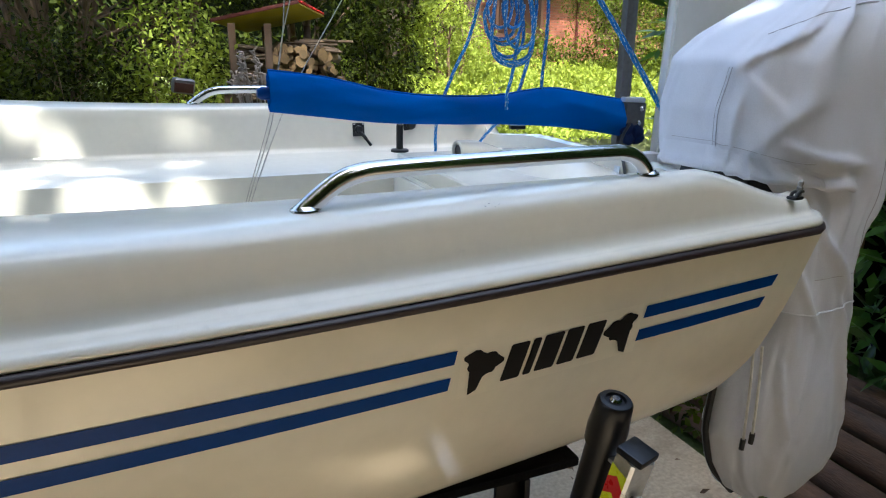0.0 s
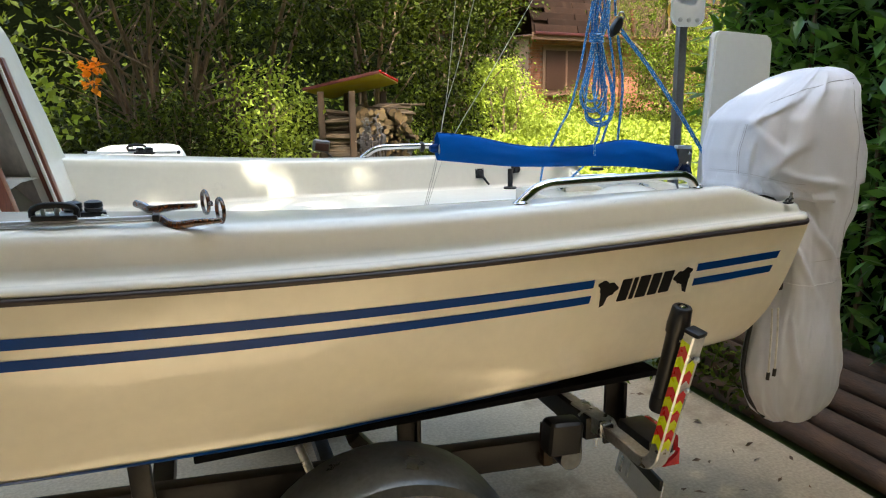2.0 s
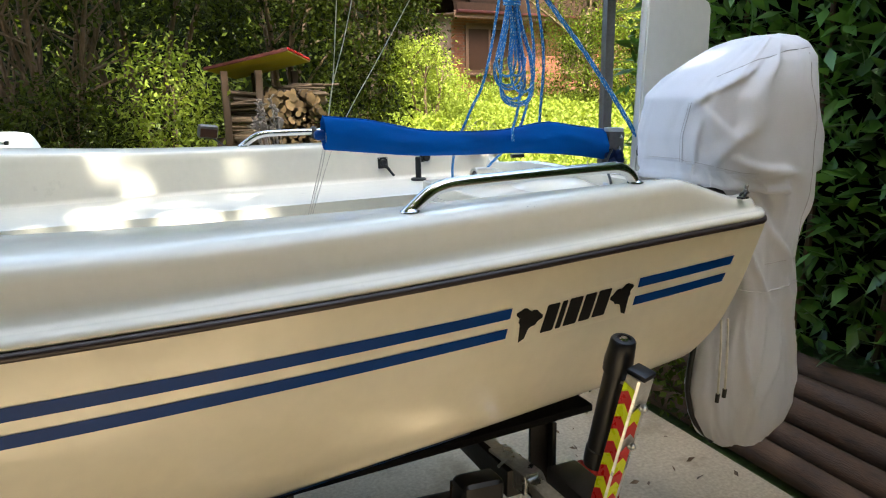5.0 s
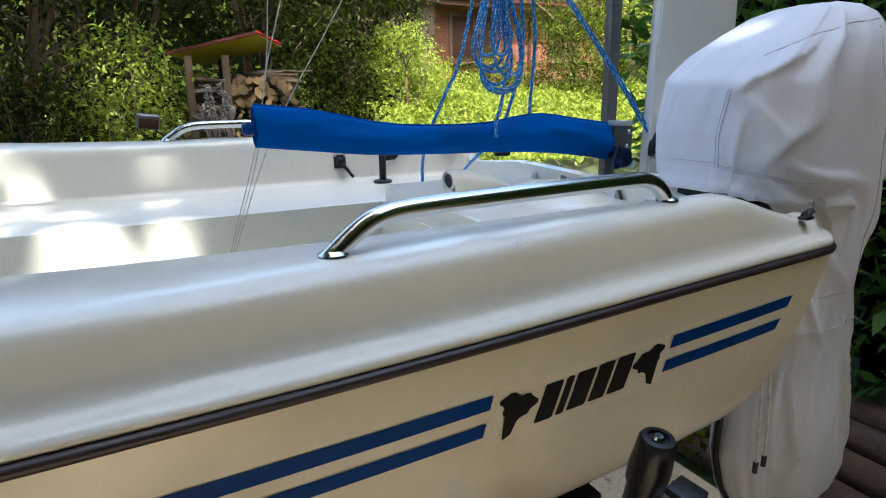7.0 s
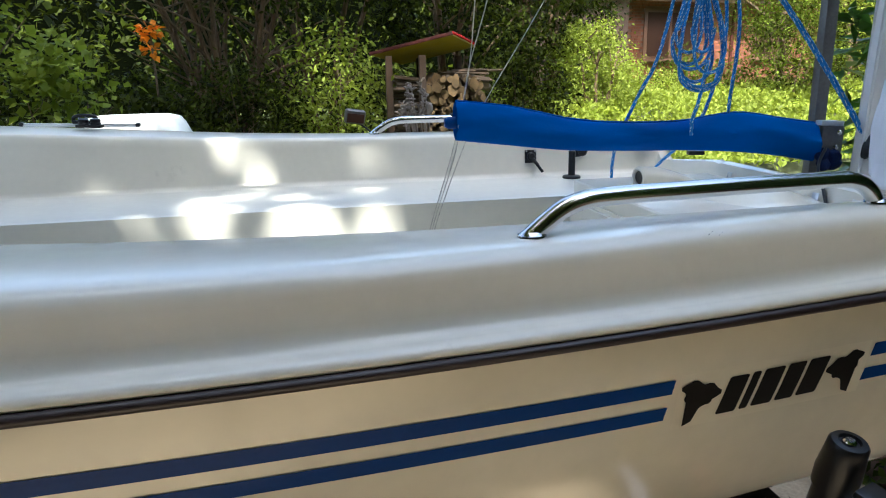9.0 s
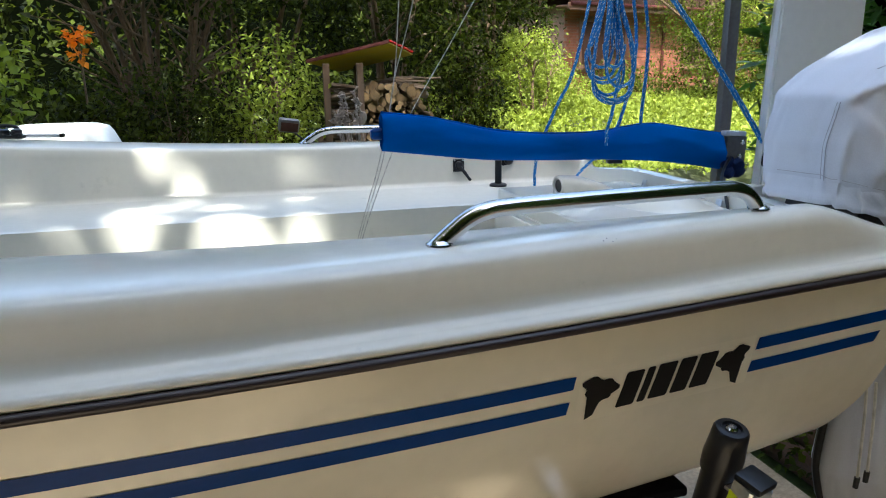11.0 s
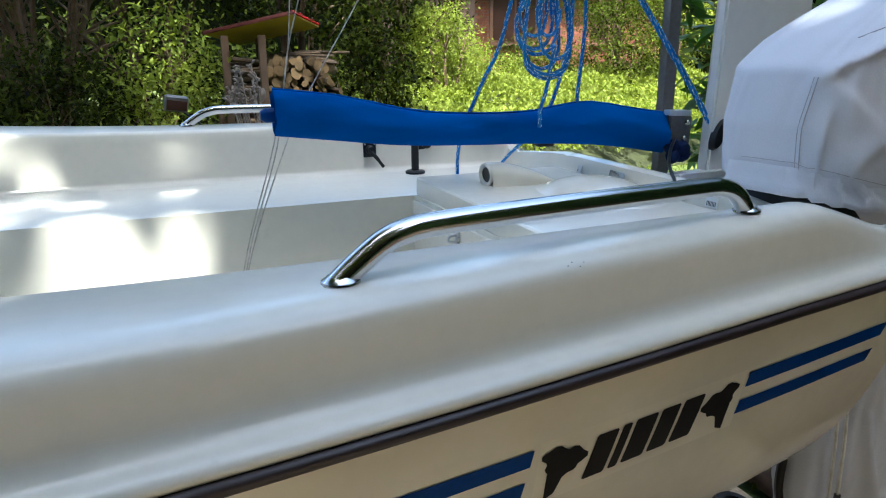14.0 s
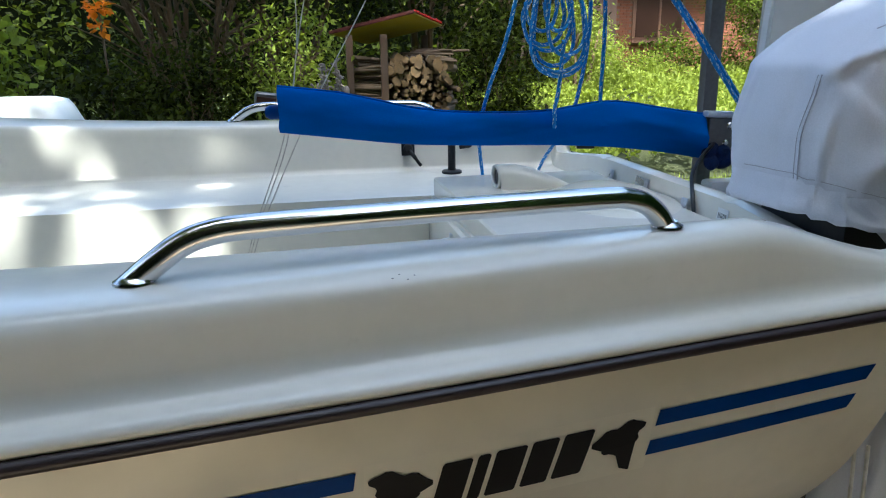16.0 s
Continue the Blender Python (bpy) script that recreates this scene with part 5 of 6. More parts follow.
p, o = clump_points(rng, np.array([1.95, 2.55, 0.30]), np.array([0.26, 0.33, 0.22]), 34, 22, 0.06)
p[:, 2] = np.maximum(p[:, 2], GROUND + 0.02)
p2, o2 = clump_points(rng, np.array([2.02, 2.15, 0.22]), np.array([0.12, 0.55, 0.10]), 36, 18, 0.05)
p2[:, 2] = np.maximum(p2[:, 2], GROUND + 0.02)
p, o = np.concatenate([p, p2]), np.concatenate([o, o2])
leaves("weeds", p, 0.045, M_LEAF, None, 12, 0.6, 0.0, o, "stuff", "low green weeds and ivy by the timber edging")["category"] = "weeds"
p = np.stack([rng.uniform(1.15, 1.83, 70), rng.uniform(0.6, 2.8, 70), np.full(70, GROUND + 0.006)], 1)
leaves("leaf_litter", p, 0.045, M_LITTER, None, 13, 0.35, 0.0, np.c_[rng.normal(size=(70, 2)), np.zeros(70)] * 2, "stuff", "dry brown fallen leaves on the concrete")["category"] = "leaf litter"


# ---- hedge of laurel ----
def hedge(name, x0, x1, y0, y1, z1, n, seed, size, material, label):
    ob = thing(name, label, "hedge")
    rng = np.random.default_rng(seed)
    rows = []
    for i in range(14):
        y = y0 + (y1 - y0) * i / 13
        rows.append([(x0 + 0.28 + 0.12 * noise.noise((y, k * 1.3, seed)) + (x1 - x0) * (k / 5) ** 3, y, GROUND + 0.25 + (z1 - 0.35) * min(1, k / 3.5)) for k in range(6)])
    # dark sheet that paints the shade inside the hedge
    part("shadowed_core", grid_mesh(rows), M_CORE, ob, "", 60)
    y = rng.uniform(y0, y1, n)
    z = GROUND + 0.25 + (z1 - 0.2) * rng.uniform(0, 1, n) ** 0.85
    bulge = np.array([noise.noise((yy * 1.6, zz * 1.6, seed)) for yy, zz in zip(y, z)])
    x = x0 + 0.10 - 0.16 * bulge + np.abs(rng.normal(0, 0.10, n))
    p = np.stack([x, y, z], 1)
    o = np.stack([-np.ones(n) * 0.9, rng.normal(0, 0.3, n), rng.uniform(-0.2, 0.7, n)], 1)
    leaves("foliage", p, size, material, ob, seed, 0.36, 0.15, o)
    stems = bmesh.new()
    for i in range(14):
        yy = y0 + (y1 - y0) * (i + 0.5) / 14
        add_tube(stems, [(x0 + 0.25, yy, GROUND + 0.1), (x0 + 0.2, yy + 0.1 * math.sin(i), GROUND + 0.8), (x0 + 0.2, yy - 0.1, z1 * 0.8)], [0.02, 0.016, 0.008], 6)
    part("stem", stems, M_BARK, ob)["kind"] = "stuff"
    return ob


hedge("laurel_hedge", 2.27, 3.5, -3.0, 3.0, 3.3, 15000, 21, 0.125, M_LAUREL, "tall glossy dark green laurel hedge")


# ---- shrubs and trees ----
def tree(name, x, y, base_z, height, crown_r, seed, material, clumps, per, size, label, trunks=3, spread=0.22, lift=0.5, lean=0.25, aspect=0.5, tr=0.06, gaps=()):
    ob = thing(name, label, "tree" if height > 3 else "shrub", {"unseen_shade_tree": "tall garden trees", "woodland_shrub": "woodland shrubs", "low_shrub": "low shrubs", "lit_shrub": "sunlit shrubs", "conifer": "conifers", "young_maple": "saplings"}[name])
    ob.location = (x, y, base_z)
    rng = np.random.default_rng(seed)
    r = random.Random(seed)
    bm = bmesh.new()
    for t in range(trunks):
        a = 2 * math.pi * (t + r.random() * 0.7) / trunks
        d = Vector((math.cos(a), math.sin(a), 0))
        pts, q = [], Vector((0.12 * d.x, 0.12 * d.y, -0.05))
        for k in range(6):
            pts.append(q.copy())
            q += Vector((d.x * lean * height / 6 * (0.4 + 0.2 * k) + r.uniform(-0.06, 0.06) * height / 5, d.y * lean * height / 6 * (0.4 + 0.2 * k) + r.uniform(-0.06, 0.06) * height / 5, height * 0.155))
        pts = spline(pts, 3)
        rad = [tr * (1 - 0.8 * i / len(pts)) * r.uniform(0.92, 1.08) for i in range(len(pts))]
        add_tube(bm, pts, rad, 8)
        for k in range(9 if trunks > 6 else 5):
            i = r.randrange(3, len(pts) - 1)
            b0 = pts[i]
            dv = Vector((r.uniform(-1, 1), r.uniform(-1, 1), r.uniform(0.2, 1.0))).normalized() * height * r.uniform(0.14, 0.3)
            lm = spline([b0, b0 + dv * 0.5 + Vector((0, 0, 0.04)), b0 + dv], 3)
            add_tube(bm, lm, [rad[i] * 0.6 * (1 - 0.8 * j / len(lm)) for j in range(len(lm))], 6)
    part("trunk", bm, M_BARK, ob)
    c = np.array([0, 0, height * (0.5 + lift * 0.25)])
    p, o = clump_points(rng, c, np.array([crown_r, crown_r, height * (0.5 - lift * 0.22)]), clumps, per, spread)
    keep = p[:, 2] > 0.05
    if gaps:
        t = (p[:, 2] + base_z - 1.25) / sun_dir.z
        qx, qy = p[:, 0] + x - t * sun_dir.x, p[:, 1] + y - t * sun_dir.y
        for gx, gy, ax, ay in gaps:
            keep &= ((qx - gx) / (ax + 0.05)) ** 2 + ((qy - gy) / (ay + 0.05)) ** 2 > 1 + 0.5 * np.sin(qx * 37 + 1.7 * np.sin(qy * 29))
    leaves("crown", p[keep], size, material, ob, seed, aspect, 0.25, o[keep])
    return ob


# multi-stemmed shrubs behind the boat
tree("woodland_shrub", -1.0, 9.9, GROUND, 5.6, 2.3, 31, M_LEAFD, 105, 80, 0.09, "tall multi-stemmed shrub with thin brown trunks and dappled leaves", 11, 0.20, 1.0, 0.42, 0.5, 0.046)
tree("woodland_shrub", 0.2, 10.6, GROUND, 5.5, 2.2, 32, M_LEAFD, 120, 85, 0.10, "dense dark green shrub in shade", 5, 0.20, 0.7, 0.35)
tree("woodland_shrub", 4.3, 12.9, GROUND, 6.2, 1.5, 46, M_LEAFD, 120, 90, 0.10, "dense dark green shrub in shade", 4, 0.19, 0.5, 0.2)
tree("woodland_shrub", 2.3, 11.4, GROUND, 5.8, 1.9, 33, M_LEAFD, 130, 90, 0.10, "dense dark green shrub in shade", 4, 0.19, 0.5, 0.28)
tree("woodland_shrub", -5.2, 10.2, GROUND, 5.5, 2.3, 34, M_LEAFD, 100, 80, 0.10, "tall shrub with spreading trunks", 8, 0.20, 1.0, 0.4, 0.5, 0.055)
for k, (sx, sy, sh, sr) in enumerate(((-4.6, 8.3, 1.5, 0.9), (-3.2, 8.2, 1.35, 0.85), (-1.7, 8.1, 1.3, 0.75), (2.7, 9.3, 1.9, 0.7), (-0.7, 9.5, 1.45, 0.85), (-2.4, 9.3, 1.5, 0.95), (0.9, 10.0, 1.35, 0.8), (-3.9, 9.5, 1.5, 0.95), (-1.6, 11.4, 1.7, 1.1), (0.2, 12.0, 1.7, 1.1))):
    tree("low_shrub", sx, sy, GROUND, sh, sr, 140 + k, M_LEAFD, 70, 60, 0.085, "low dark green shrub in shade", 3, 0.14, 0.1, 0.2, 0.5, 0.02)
tree("young_maple", -1.98, 6.3, GROUND, 1.75, 0.24, 35, M_LEAFY, 20, 36, 0.085, "pale green broad-leaved sapling", 2, 0.12, 0.9, 0.1, 0.8, 0.02)
tree("young_maple", -2.75, 6.4, GROUND, 3.4, 0.40, 45, M_LEAFY, 28, 36, 0.085, "taller pale green broad-leaved sapling", 2, 0.15, 0.9, 0.1, 0.8, 0.03)
tree("lit_shrub", 5.0, 12.0, GROUND, 2.35, 0.80, 36, M_LEAFY, 60, 120, 0.065, "yellow-green shrub in full sunlight", 3, 0.13, 0.3, 0.2)
tree("lit_shrub", -0.8, 8.7, GROUND, 1.75, 0.60, 37, M_LEAFD, 50, 60, 0.07, "low green shrub among the trunks", 3, 0.18, 0.2, 0.2, 0.5, 0.02)
tree("lit_shrub", 0.30, 8.95, GROUND, 2.0, 0.60, 38, M_LEAFY, 60, 50, 0.075, "low yellow-green shrub catching the sun", 3, 0.18, 0.2, 0.2, 0.5, 0.02)
tree("woodland_shrub", 5.7, 14.6, GROUND, 4.4, 0.75, 49, M_LEAFD, 70, 90, 0.10, "dense shaded green shrub beside the house", 3, 0.18, 0.3, 0.15)
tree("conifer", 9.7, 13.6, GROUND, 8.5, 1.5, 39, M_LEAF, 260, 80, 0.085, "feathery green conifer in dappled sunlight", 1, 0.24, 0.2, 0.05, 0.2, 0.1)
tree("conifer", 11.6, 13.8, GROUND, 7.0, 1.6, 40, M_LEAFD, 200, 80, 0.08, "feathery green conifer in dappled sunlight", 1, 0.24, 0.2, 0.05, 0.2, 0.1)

tree("lit_shrub", 6.5, 13.6, GROUND, 1.55, 1.1, 41, M_LEAFY, 50, 110, 0.065, "yellow-green shrub in front of the house", 3, 0.14, 0.2, 0.2, 0.5, 0.03)
tree("lit_shrub", 8.3, 14.2, GROUND, 1.7, 1.1, 42, M_LEAF, 80, 70, 0.085, "green shrub in front of the house", 3, 0.20, 0.2, 0.2, 0.5, 0.03)
tree("lit_shrub", 9.3, 12.7, GROUND, 2.9, 0.85, 47, M_LEAF, 80, 80, 0.075, "green shrub at the foot of the conifer", 3, 0.18, 0.2, 0.2, 0.5, 0.03)
tree("lit_shrub", 10.6, 13.0, GROUND, 3.4, 0.8, 48, M_LEAFY, 70, 80, 0.07, "yellow-green shrub beside the conifer", 3, 0.18, 0.2, 0.2, 0.5, 0.03)
tree("lit_shrub", 5.7, 13.4, GROUND, 2.0, 0.6, 43, M_LEAFY, 45, 100, 0.065, "yellow-green shrub in front of the house", 3, 0.13, 0.3, 0.2, 0.5, 0.03)

# sunlit ground cover and lawn
rng = np.random.default_rng(50)
gx, gy = rng.uniform(1.8, 11, 52000), rng.uniform(7.75, 13.5, 52000)
gz = np.array([0.42 + 0.20 * noise.noise((a * 0.9, b * 0.9, 2)) + 0.10 * noise.noise((a * 3, b * 3, 5)) for a, b in zip(gx, gy)]) + np.clip((gy - 8.2) * 0.14, 0, 0.75)
gz = GROUND + gz * rng.uniform(0.75, 1.0, 52000)
tuft = np.array([noise.noise((a * 3.2, b * 3.2, 9)) + 0.6 * noise.noise((a * 8, b * 8, 4)) for a, b in zip(gx, gy)]) > -0.3
gx, gy, gz = gx[tuft], gy[tuft], gz[tuft]
leaves("ground_cover", np.stack([gx, gy, gz], 1), 0.085, M_LEAFY, None, 51, 0.6, 0.0, np.c_[np.zeros((len(gx), 2)), np.full(len(gx), 0.7)], "stuff", "sunlit yellow-green ground cover plants")["category"] = "ground cover"
part_gc = part("ground_cover_bed", grid_mesh([[(x, y, GROUND - 0.02 + 0.28 * min(1, max(0, (y - 8.0) / 0.6)) + max(0, y - 8.2) * 0.10) for x in np.linspace(1.6, 11.2, 12)] for y in (7.9, 8.3, 8.8, 10, 12, 13.6)]), M_BEDSOIL)
tagged(part_gc, "planted bank below the ground cover", "planting bed", kind="structure")
rng = np.random.default_rng(52)
n = 26000
p = np.stack([rng.uniform(-6, 9, n), rng.uniform(3.4, 8.6, n), np.full(n, GROUND - 0.03)], 1)
leaves("grass", p, 0.075, M_LEAFY, None, 53, 0.10, -0.6, np.c_[np.zeros((n, 2)), np.full(n, 1.6)], "stuff", "short sunlit lawn grass")["category"] = "grass"

# far woods closing the view all round
rng = np.random.default_rng(60)
wood = thing("far_woods", "dense mixed woodland closing the garden", "woods", kind="stuff")
P, O = [], []
for k in range(110):
    a = 2 * math.pi * k / 110 + rng.uniform(-0.03, 0.03)
    # unseen half behind the camera: taller, denser, added to darken upright faces
    back = math.sin(a) < -0.2
    rad = rng.uniform(12.5, 14.5) if back else rng.uniform(15.5, 19)
    c = np.array([1 + rad * math.cos(a), 1.5 + rad * math.sin(a), rng.uniform(6.0, 6.8) if back else rng.uniform(2.5, 4.5)])
    if 5 < c[0] < 14 and c[1] > 14:
        continue
    q, d = clump_points(rng, c, np.array([2.2, 2.2, c[2] * 0.95]), 80 if back else 13, 26, 0.42)
    P.append(q)
    O.append(d)
P, O = np.concatenate(P), np.concatenate(O)
keep = P[:, 2] > 0.05
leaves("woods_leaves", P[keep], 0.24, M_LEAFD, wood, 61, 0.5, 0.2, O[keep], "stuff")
# near-black sheet that paints the shade deep in the woods
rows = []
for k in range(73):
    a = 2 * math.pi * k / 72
    tall = min(1.0, max(0.0, -0.1 - math.sin(a)) * 3)     # raised and drawn in, unseen, on the drive side to block low light
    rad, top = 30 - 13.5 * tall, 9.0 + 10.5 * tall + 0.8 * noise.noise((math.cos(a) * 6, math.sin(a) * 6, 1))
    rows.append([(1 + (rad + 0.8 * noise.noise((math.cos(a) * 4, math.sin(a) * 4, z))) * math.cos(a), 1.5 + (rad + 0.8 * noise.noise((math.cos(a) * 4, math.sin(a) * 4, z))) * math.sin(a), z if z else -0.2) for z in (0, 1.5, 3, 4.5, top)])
part("woods_gap_shade", grid_mesh(rows), M_CORE, wood, "", 60)

# ---- firewood shelter ----
shelter = thing("firewood_shelter", "timber firewood shelter with yellow roof underside, full of logs", "firewood shelter")
SX, SY = 1.35, 8.25
for x, y in ((0.92, 8.32), (1.28, 8.17), (1.38, 8.98), (1.83, 8.78)):
    part("post", box((0.075, 0.075, 1.68), pose(x, y, GROUND + 0.82), 0.006), M_POST, shelter)
near_r, near_l, far_r = Vector((1.57, 7.95, 1.97)), Vector((0.72, 8.40, 1.775)), Vector((2.06, 8.80, 1.87))
ux = (near_r - near_l).normalized()
uz = ux.cross(far_r - near_r).normalized()
uy = uz.cross(ux)
roof_c = (near_l + far_r) / 2
roof_m = Matrix.Translation(roof_c) @ Matrix((ux, uy, uz)).transposed().to_4x4()
part("roof_board", box((0.98, 0.96, 0.016), roof_m, 0.003), M_ROOFY, shelter, "yellow painted roof underside")
for k in range(11):
    part("roof_slat", box((0.086, 0.97, 0.016), roof_m @ pose(-0.445 + 0.089 * k, 0.0, 0.020, 0, 0, 0), 0.004), M_ROOFR, shelter, "dark red roof slat")
part("fascia", box((1.0, 0.02, 0.036), roof_m @ pose(0, -0.492, 0.012), 0.002), M_ROOFR, shelter)
for k in range(26):
    part("roof_edge_tile", lathe([(0.013, -0.012), (0.016, 0.0), (0.013, 0.012)], roof_m @ pose(0.495, -0.46 + 0.036 * k, 0.024, 0, 90, 0), 8), M_LENS, shelter, "red roof edge bead")
part("back_board", box((1.15, 0.02, 0.75), pose(1.42, 8.82, GROUND + 0.50), 0.002), M_POST, shelter)
part("floor_board", box((1.15, 0.8, 0.03), pose(1.40, 8.40, GROUND + 0.12), 0.003), M_POST, shelter)
rg = random.Random(9)
logmeshes = []
for k in range(7):
    bm = cyl((0, 0, -0.22), (0, 0, 0.22), 0.052, 0.048, 18)
    for v in bm.verts:
        g = math.atan2(v.co.y, v.co.x)
        q = 1 + 0.10 * math.sin(2 * g + k) + 0.07 * math.sin(5 * g + 2 * k) - (0.45 * max(0, math.cos(g - k)) if k % 3 == 2 else 0)
        v.co.x *= q
        v.co.y *= q
        v.co.z += rg.uniform(-0.006, 0.006)
    me = bpy.data.meshes.new("log")
    bm.to_mesh(me)
    bm.free()
    finish(me, M_CUT, 40)
    me.materials.append(M_LOGEND)
    for f in me.polygons:
        if len(f.vertices) > 4:
            f.material_index = 1
    logmeshes.append(me)


def lay_log(x, y, z, rz, s, length=1.0):
    ob = new("firewood_log", rg.choice(logmeshes))
    ob.parent = shelter
    ob.matrix_basis = pose(x, y, z, 90 + rg.uniform(-7, 7), rg.uniform(0, 180), rz) @ Matrix.Diagonal((s, s, length, 1))


# ends towards the garden in one bay, long split sticks along the other
row_z = GROUND + 0.17
while row_z < 1.50:
    x = 1.36 + rg.uniform(-0.02, 0.02)
    step = rg.uniform(0.042, 0.056)
    while x < 1.96:
        s = rg.uniform(0.28, 0.68) if row_z < 1.22 else rg.uniform(0.5, 1.3)
        lay_log(x + 0.04 * s, 8.42 + rg.uniform(-0.07, 0.05), row_z, rg.uniform(-24, 14), s)
        x += 0.094 * s
    row_z += step
for k in range(54):
    lay_log(1.14 + rg.uniform(-0.05, 0.05), 8.30 + rg.uniform(-0.02, 0.16), GROUND + 0.16 + 0.0235 * k, 68 + rg.uniform(-7, 7), rg.uniform(0.28, 0.6), rg.uniform(0.7, 0.95))
for k in range(20):
    lay_log(1.98 + rg.uniform(-0.06, 0.10), 8.30 + rg.uniform(-0.1, 0.1), GROUND + 0.25 + 0.055 * k, rg.uniform(-38, 5), rg.uniform(0.3, 0.8))
for k in range(9):
    lay_log(1.86 + rg.uniform(-0.1, 0.08), 8.36 + rg.uniform(-0.08, 0.08), 1.50 + rg.uniform(-0.06, 0.10), 55 + rg.uniform(-25, 25), rg.uniform(0.2, 0.4), rg.uniform(1.0, 1.5))
part("end_board", box((0.03, 0.5, 0.30), pose(2.02, 8.60, GROUND + 0.2), 0.003), M_POST, shelter)

# ---- house beyond the garden ----
house = thing("house", "brick house with brown boarded roof behind the trees", "house")
HM = Matrix.Translation((13.1, 20.4, 0.45)) @ Matrix.Rotation(radians(14), 4, "Z")
wall = part("wall", box((8.4, 5.0, 3.9), HM @ pose(0, 2.5, 1.10), 0.01), M_MORTAR, house, "brick wall")
part("roof_core", grid_mesh([[HM @ Vector(p) for p in r] for r in ([(-4.5, -0.55, 3.0), (4.5, -0.55, 3.0)], [(-4.2, 0.45, 5.6), (4.2, 0.45, 5.6)], [(-4.2, 5.0, 5.9), (4.2, 5.0, 5.9)], [(-4.5, 5.6, 3.0), (4.5, 5.6, 3.0)], [(-4.5, -0.55, 3.0), (4.5, -0.55, 3.0)])]), M_SHING, house)
part("eave_board", box((9.1, 0.06, 0.20), HM @ pose(0, -0.58, 2.95), 0.01), M_BROWN, house)
part("soffit", box((9.0, 0.6, 0.03), HM @ pose(0, -0.28, 2.98), 0.004), M_BROWN, house)
part("gutter", tube([HM @ Vector((-4.5, -0.64, 3.02)), HM @ Vector((4.5, -0.64, 3.0))], 0.06, 10), M_ROOFR, house, "dark red gutter")
part("downpipe", tube(spline([HM @ Vector(p) for p in ((-0.55, -0.62, 3.9), (-0.5, -0.66, 3.3), (-0.4, -0.5, 3.0), (-0.35, -0.12, 2.7), (-0.35, -0.08, 0.1))], 5), 0.05, 10), M_ROOFR, house, "dark red downpipe")
for cx, cz, w, h in ((-2.75, 2.0, 1.7, 1.25), (1.4, 2.0, 1.5, 1.25)):
    win = part("window", box((w + 0.16, 0.08, h + 0.16), HM @ pose(cx, -0.02, cz), 0.006), M_BROWN, house, "brown timber window")
    for k in (-1, 1):
        part("pane", box((w / 2 - 0.06, 0.02, h - 0.06), HM @ pose(cx + k * w / 4, -0.07, cz), 0.003), M_DGLASS, win, "dark window pane")
    part("mullion", box((0.07, 0.05, h), HM @ pose(cx, -0.075, cz), 0.004), M_BROWN, win)
    part("sill", box((w + 0.3, 0.16, 0.06), HM @ pose(cx, -0.09, cz - h / 2 - 0.1), 0.006), M_BROWN, win)
# long roof boards and the bricks of the stretch that shows between the trees
bm = box((1.66, 0.040, 0.24), Matrix(), 0.006, 1)
shing = bpy.data.meshes.new("roof_board")
bm.to_mesh(shing)
bm.free()
finish(shing, M_SHING, 30)
rg = random.Random(12)
tilt = math.degrees(math.atan2(1.0, 2.6))
for r in range(14):
    for c in range(5):
        ob = new("roof_board", shing)
        ob.parent = house
        u = r / 14.5
        ob.matrix_basis = HM @ pose(-3.65 + 1.68 * c + (0.55 if r % 2 else 0) + rg.uniform(-0.01, 0.01), -0.57 + 1.0 * u - 0.03, 3.16 + 2.6 * u, -tilt + 9 + rg.uniform(-1, 1), 0, 0)
bm = box((0.215, 0.03, 0.065), Matrix(), 0.004, 1)
brk = bpy.data.meshes.new("brick")
bm.to_mesh(brk)
bm.free()
finish(brk, M_BRICK, 30)
cells = []
for r in range(36):
    for c in range(19):
        x, z = -1.75 + 0.227 * c + (0.113 if r % 2 else 0), 0.15 + 0.078 * r
        if not (0.55 < x < 2.25 and 1.22 < z < 2.75):
            cells.append((x, z))
near_cells = set(cells[-300:])
for x, z in cells[-300:]:
    ob = new("brick", brk)
    ob.parent = wall
    ob.matrix_basis = HM @ pose(x, -0.006 + rg.uniform(-0.003, 0.002), z, 0, 0, 0)
bm = bmesh.new()
for r in range(40):
    for c in range(37):
        x, z = -4.1 + 0.227 * c + (0.113 if r % 2 else 0), 0.15 + 0.078 * r
        if z < 2.95 and (x, z) not in near_cells and not (-3.7 < x < -1.82 and 1.22 < z < 2.75) and not (0.55 < x < 2.25 and 1.22 < z < 2.75):
            add_box(bm, (0.215, 0.03, 0.065), HM @ pose(x, -0.006, z))
rest = part("brickwork", bm, M_BRICK, wall)
rest["kind"] = "stuff"

# ---- things standing behind the boat ----
scooter = thing("motor_scooter", "parked motor scooter with dark mirrors showing above the gunwale", "scooter")
part("body_shell", box((0.35, 1.25, 0.42), pose(0.55, 4.35, GROUND + 0.62), 0.12, 4), M_ROOFR, scooter)
part("leg_shield", box((0.42, 0.08, 0.75), pose(0.50, 3.85, GROUND + 0.80, -14, 0, 0), 0.05, 3), M_ROOFR, scooter)
part("steering_stem", cyl((0.50, 3.86, 0.55), (0.50, 3.95, 1.20), 0.03, None, 12), M_FRAME, scooter)
part("handlebar", tube(spline([(0.17, 3.98, 1.24), (0.35, 3.93, 1.22), (0.50, 3.91, 1.20), (0.65, 3.93, 1.22), (0.83, 3.98, 1.24)], 4), 0.014, 10), M_CHROME, scooter)
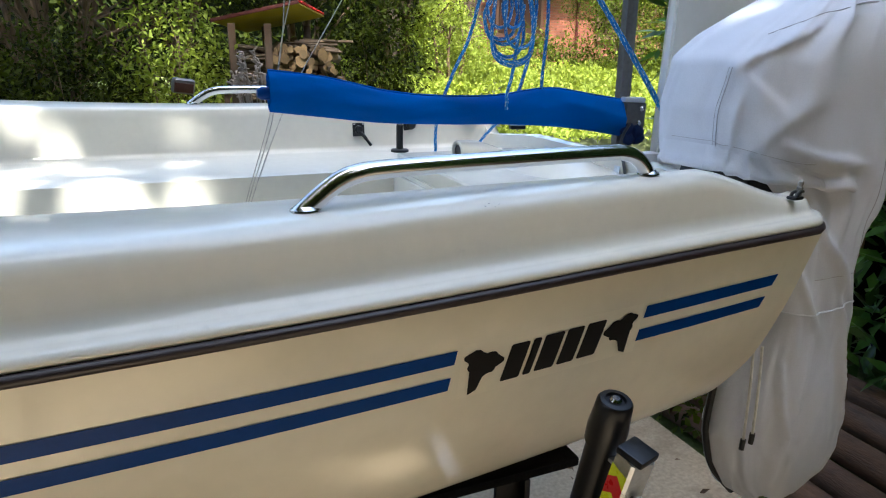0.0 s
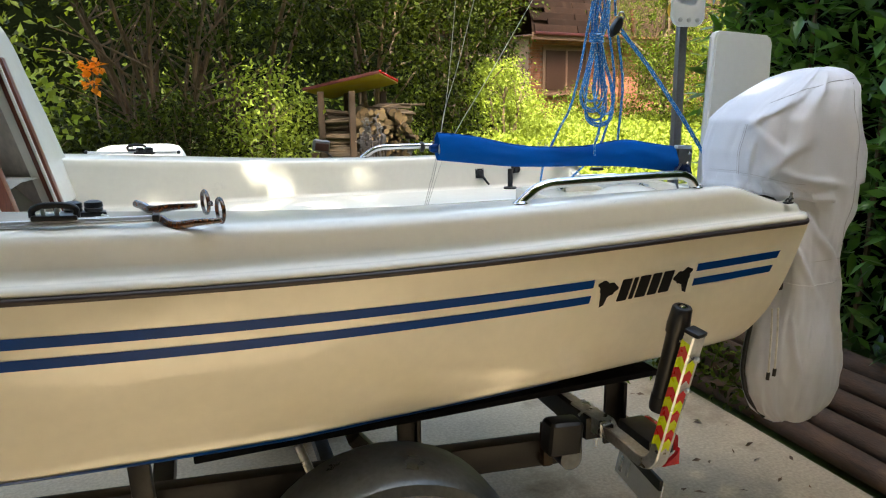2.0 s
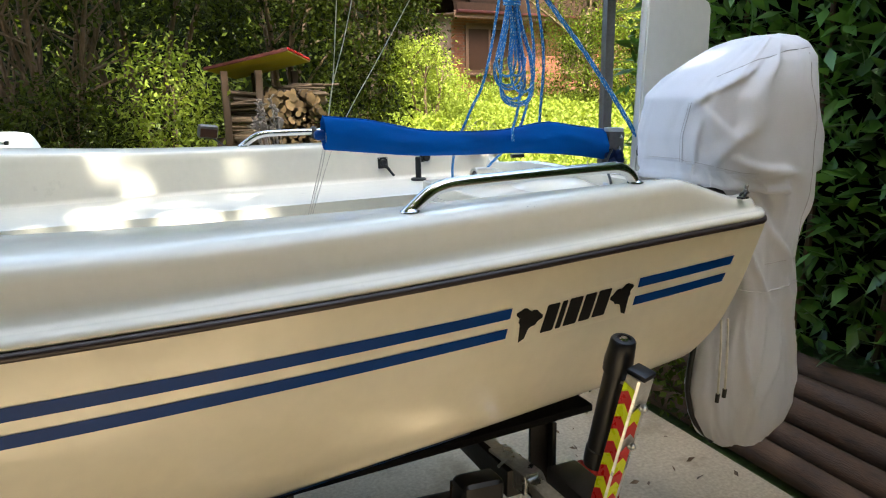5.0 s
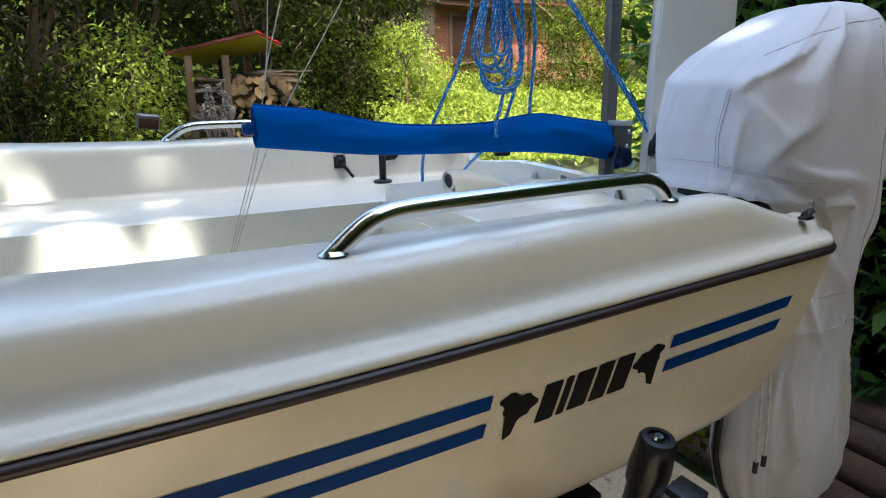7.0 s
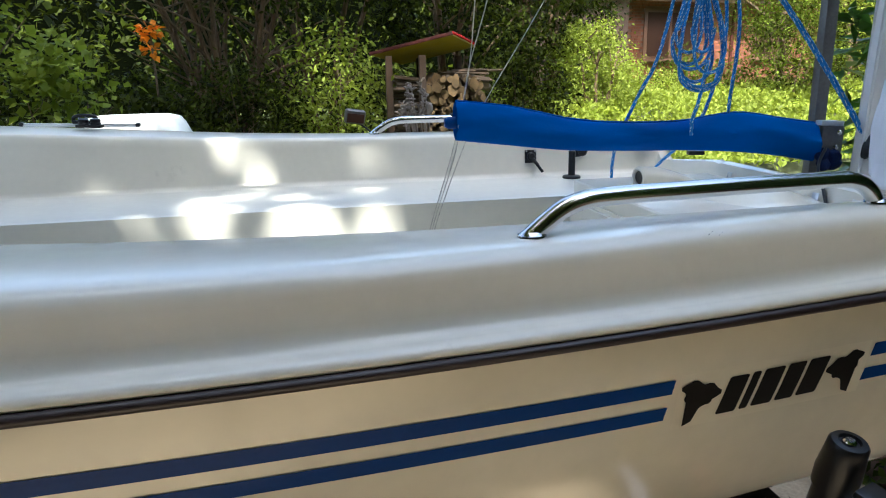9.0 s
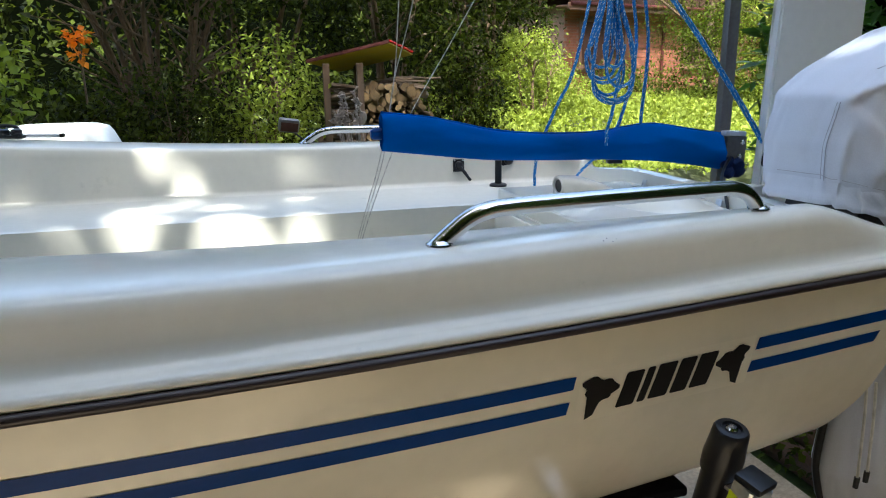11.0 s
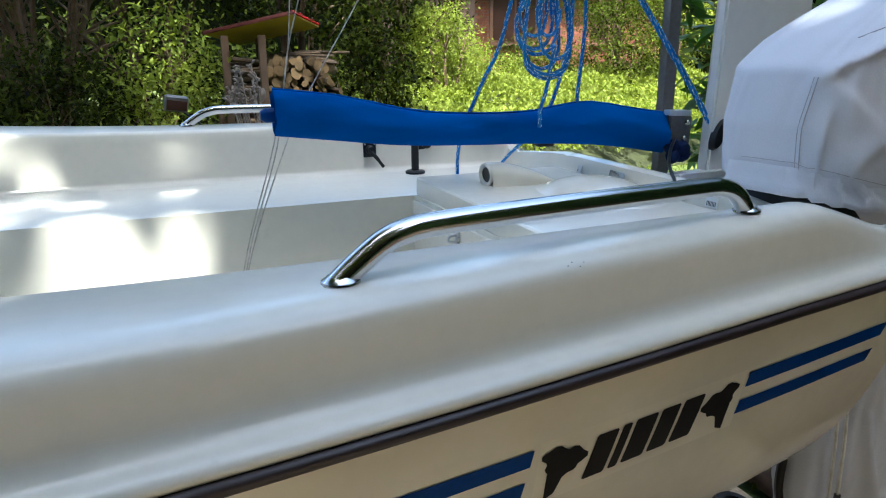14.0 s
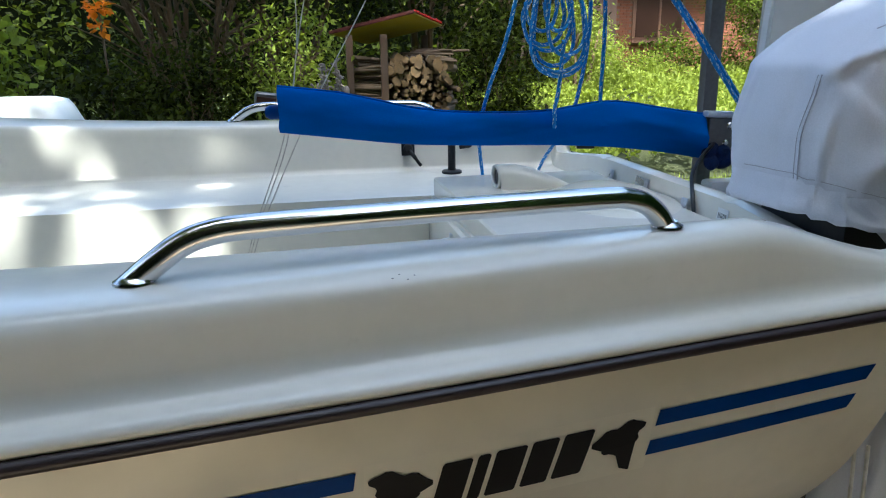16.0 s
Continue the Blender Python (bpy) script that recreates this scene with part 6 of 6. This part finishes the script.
part("mirror_stalk", tube(spline([(0.34, 3.94, 1.22), (0.27, 3.92, 1.29), (0.20, 3.905, 1.345)], 4), 0.005, 8), M_BLACK, scooter)
mi = part("mirror", box((0.112, 0.045, 0.078), pose(0.19, 3.89, 1.372, 6, 8, 14), 0.02, 3), M_POLE, scooter, "grey plastic wing mirror housing")
part("mirror_glass", box((0.094, 0.006, 0.046), pose(0.192, 3.868, 1.364, 6, 8, 14), 0.002), M_DGLASS, mi, "dark reddish mirror glass")
for y in (3.80, 4.85):
    part("wheel", lathe([(0.12, -0.05), (0.20, -0.05), (0.225, 0.0), (0.20, 0.05), (0.12, 0.05), (0.0, 0.02), (0.0, -0.02)], pose(0.50, y, GROUND + 0.205, 0, 90, 0), 26), M_CARPET, scooter)

bin_w = thing("white_cowling", "bright white rounded plastic cowling standing behind the boat", "cowling")
rows = []
for z, k in ((GROUND - 0.03, 0.8), (0.7, 0.95), (1.30, 1.0), (1.385, 0.96), (1.412, 0.88), (1.424, 0.70), (1.427, 0.3)):
    rows.append([(-0.83 + 0.235 * k * math.copysign(abs(math.cos(a)) ** 0.5, math.cos(a)) - 0.03 * (z > 1.35), 3.62 + 0.20 * k * math.copysign(abs(math.sin(a)) ** 0.5, math.sin(a)), z) for a in (2 * math.pi * j / 32 for j in range(32))])
part("shell", grid_mesh(rows, close_u=True, cap=True), M_WHITE, bin_w)

dry = thing("dry_stalks", "upright bundle of bleached dry stalks with frayed pale heads", "dried plant")
rg = random.Random(31)
for k in range(16):
    tip = Vector((0.475 + rg.uniform(-0.055, 0.075), 3.80 + rg.uniform(-0.05, 0.05), 1.50 + rg.uniform(-0.13, 0.05)))
    foot = Vector((0.58 + rg.uniform(-0.03, 0.03), 3.62 + rg.uniform(-0.03, 0.03), GROUND - 0.03))
    path = spline([foot, foot.lerp(tip, 0.6) + Vector((0.02, 0.01, 0)), tip], 5)
    stalk = part("stalk", tube(path, [0.006 - 0.003 * j / len(path) for j in range(len(path))], 6), M_STRAW, dry)
    tuft = bmesh.new()
    for j in range(7):
        d = Vector((rg.uniform(-1, 1), rg.uniform(-1, 1), rg.uniform(-0.3, 1.0))).normalized() * rg.uniform(0.02, 0.045)
        b0 = tip - Vector((0, 0, 0.012 * j))
        add_tube(tuft, [b0, b0 + d * 0.6, b0 + d + Vector((0, 0, -0.006))], [0.0045, 0.0065, 0.002], 5)
    part("frayed_head", tuft, M_STRAW, stalk, "frayed pale seed head")["kind"] = "stuff"
part("pod", lathe([(0.0, -0.04), (0.014, -0.03), (0.021, -0.005), (0.018, 0.02), (0.006, 0.034), (0.0, 0.036)], pose(0.575, 3.80, 1.405, 8, 12, 0), 14), M_STRAW, dry, "pale dry pod")

# orange foliage and tied flowers far behind
rng = np.random.default_rng(70)
flowers = thing("orange_bush", "sprig of vivid orange blossoms among the dark shrubs", "shrub")
p, o = clump_points(rng, np.array([-1.65, 8.6, 1.95]), np.array([0.16, 0.08, 0.20]), 6, 9, 0.035)
leaves("petal_spray", p, 0.085, M_ORANGE, flowers, 71, 0.75, 0.1, o)
part("stem", tube(spline([(-1.62, 8.65, GROUND), (-1.64, 8.62, 1.3), (-1.65, 8.6, 2.05)], 4), 0.012, 8), M_BARK, flowers)

# ---- tall trees behind the camera and over the driveway, added unseen to cast shade ----
# leafless ellipses placed so that sun patches land on boat, drive and shrubs
OPENINGS = ((-0.20, 1.88, 0.32, 0.13), (0.08, 1.885, 0.15, 0.12), (0.33, 8.90, 0.42, 0.32), (-0.52, 1.885, 0.10, 0.11), (-0.25, 2.14, 0.16, 0.06), (-0.06, 2.185, 0.13, 0.06), (0.10, 2.21, 0.09, 0.045), (0.22, 2.24, 0.06, 0.025), (-0.40, 2.11, 0.06, 0.03), (-0.36, 2.415, 0.055, 0.10), (-0.20, 2.41, 0.09, 0.105), (0.17, 2.415, 0.05, 0.085), (-0.75, 2.42, 0.08, 0.05), (-0.62, 2.18, 0.14, 0.06), (-1.45, 0.50, 0.15, 0.10), (-0.40, 0.60, 0.07, 0.05), (-1.1, 3.6, 0.6, 0.5), (-0.6, -1.0, 1.0, 0.46), (-1.45, 0.20, 0.42, 0.20), (-0.45, 0.12, 0.32, 0.16), (0.35, 0.10, 0.26, 0.13), (-2.7, 8.9, 0.30, 0.20), (-2.0, 8.4, 0.22, 0.14), (1.9, 10.3, 0.25, 0.20), (2.9, 10.6, 0.25, 0.20))
for x, y, h, r, seed, cl, per, lift in ((-3.3, -3.9, 10.4, 2.3, 81, 200, 60, 1.4), (-0.2, -3.6, 10.6, 2.4, 82, 320, 60, 1.4), (-3.3, 4.1, 15.5, 3.1, 97, 380, 60, 1.4), (-6.4, 0.2, 16.0, 3.0, 83, 170, 44, 1.0), (-5.2, -5.5, 16.5, 3.2, 84, 150, 44, 1.2), (-7.8, 4.6, 15.0, 3.0, 85, 150, 44, 1.0), (-8.4, 2.8, 15.5, 4.2, 88, 230, 50, 1.4), (-4.8, 5.0, 15.5, 3.8, 93, 220, 50, 1.4), (2.4, -8.6, 12.0, 2.4, 94, 150, 60, 1.0), (-7.0, -8.5, 13.0, 2.8, 95, 170, 60, 1.0), (5.3, 15.2, 15.0, 4.2, 90, 320, 55, 1.5), (-4.0, -5.2, 23.0, 3.4, 89, 190, 50, 1.5), (-9.5, -6.5, 14.0, 3.4, 92, 220, 60, 1.0)):
    tree("unseen_shade_tree", x, y, GROUND, h, r, seed, M_LEAF, cl, per, 0.20, "unseen tall leafy tree added to cast dappled shade", 1, 0.44 if h < 12 else 0.32, lift, 0.05, 0.55, 0.075, OPENINGS)
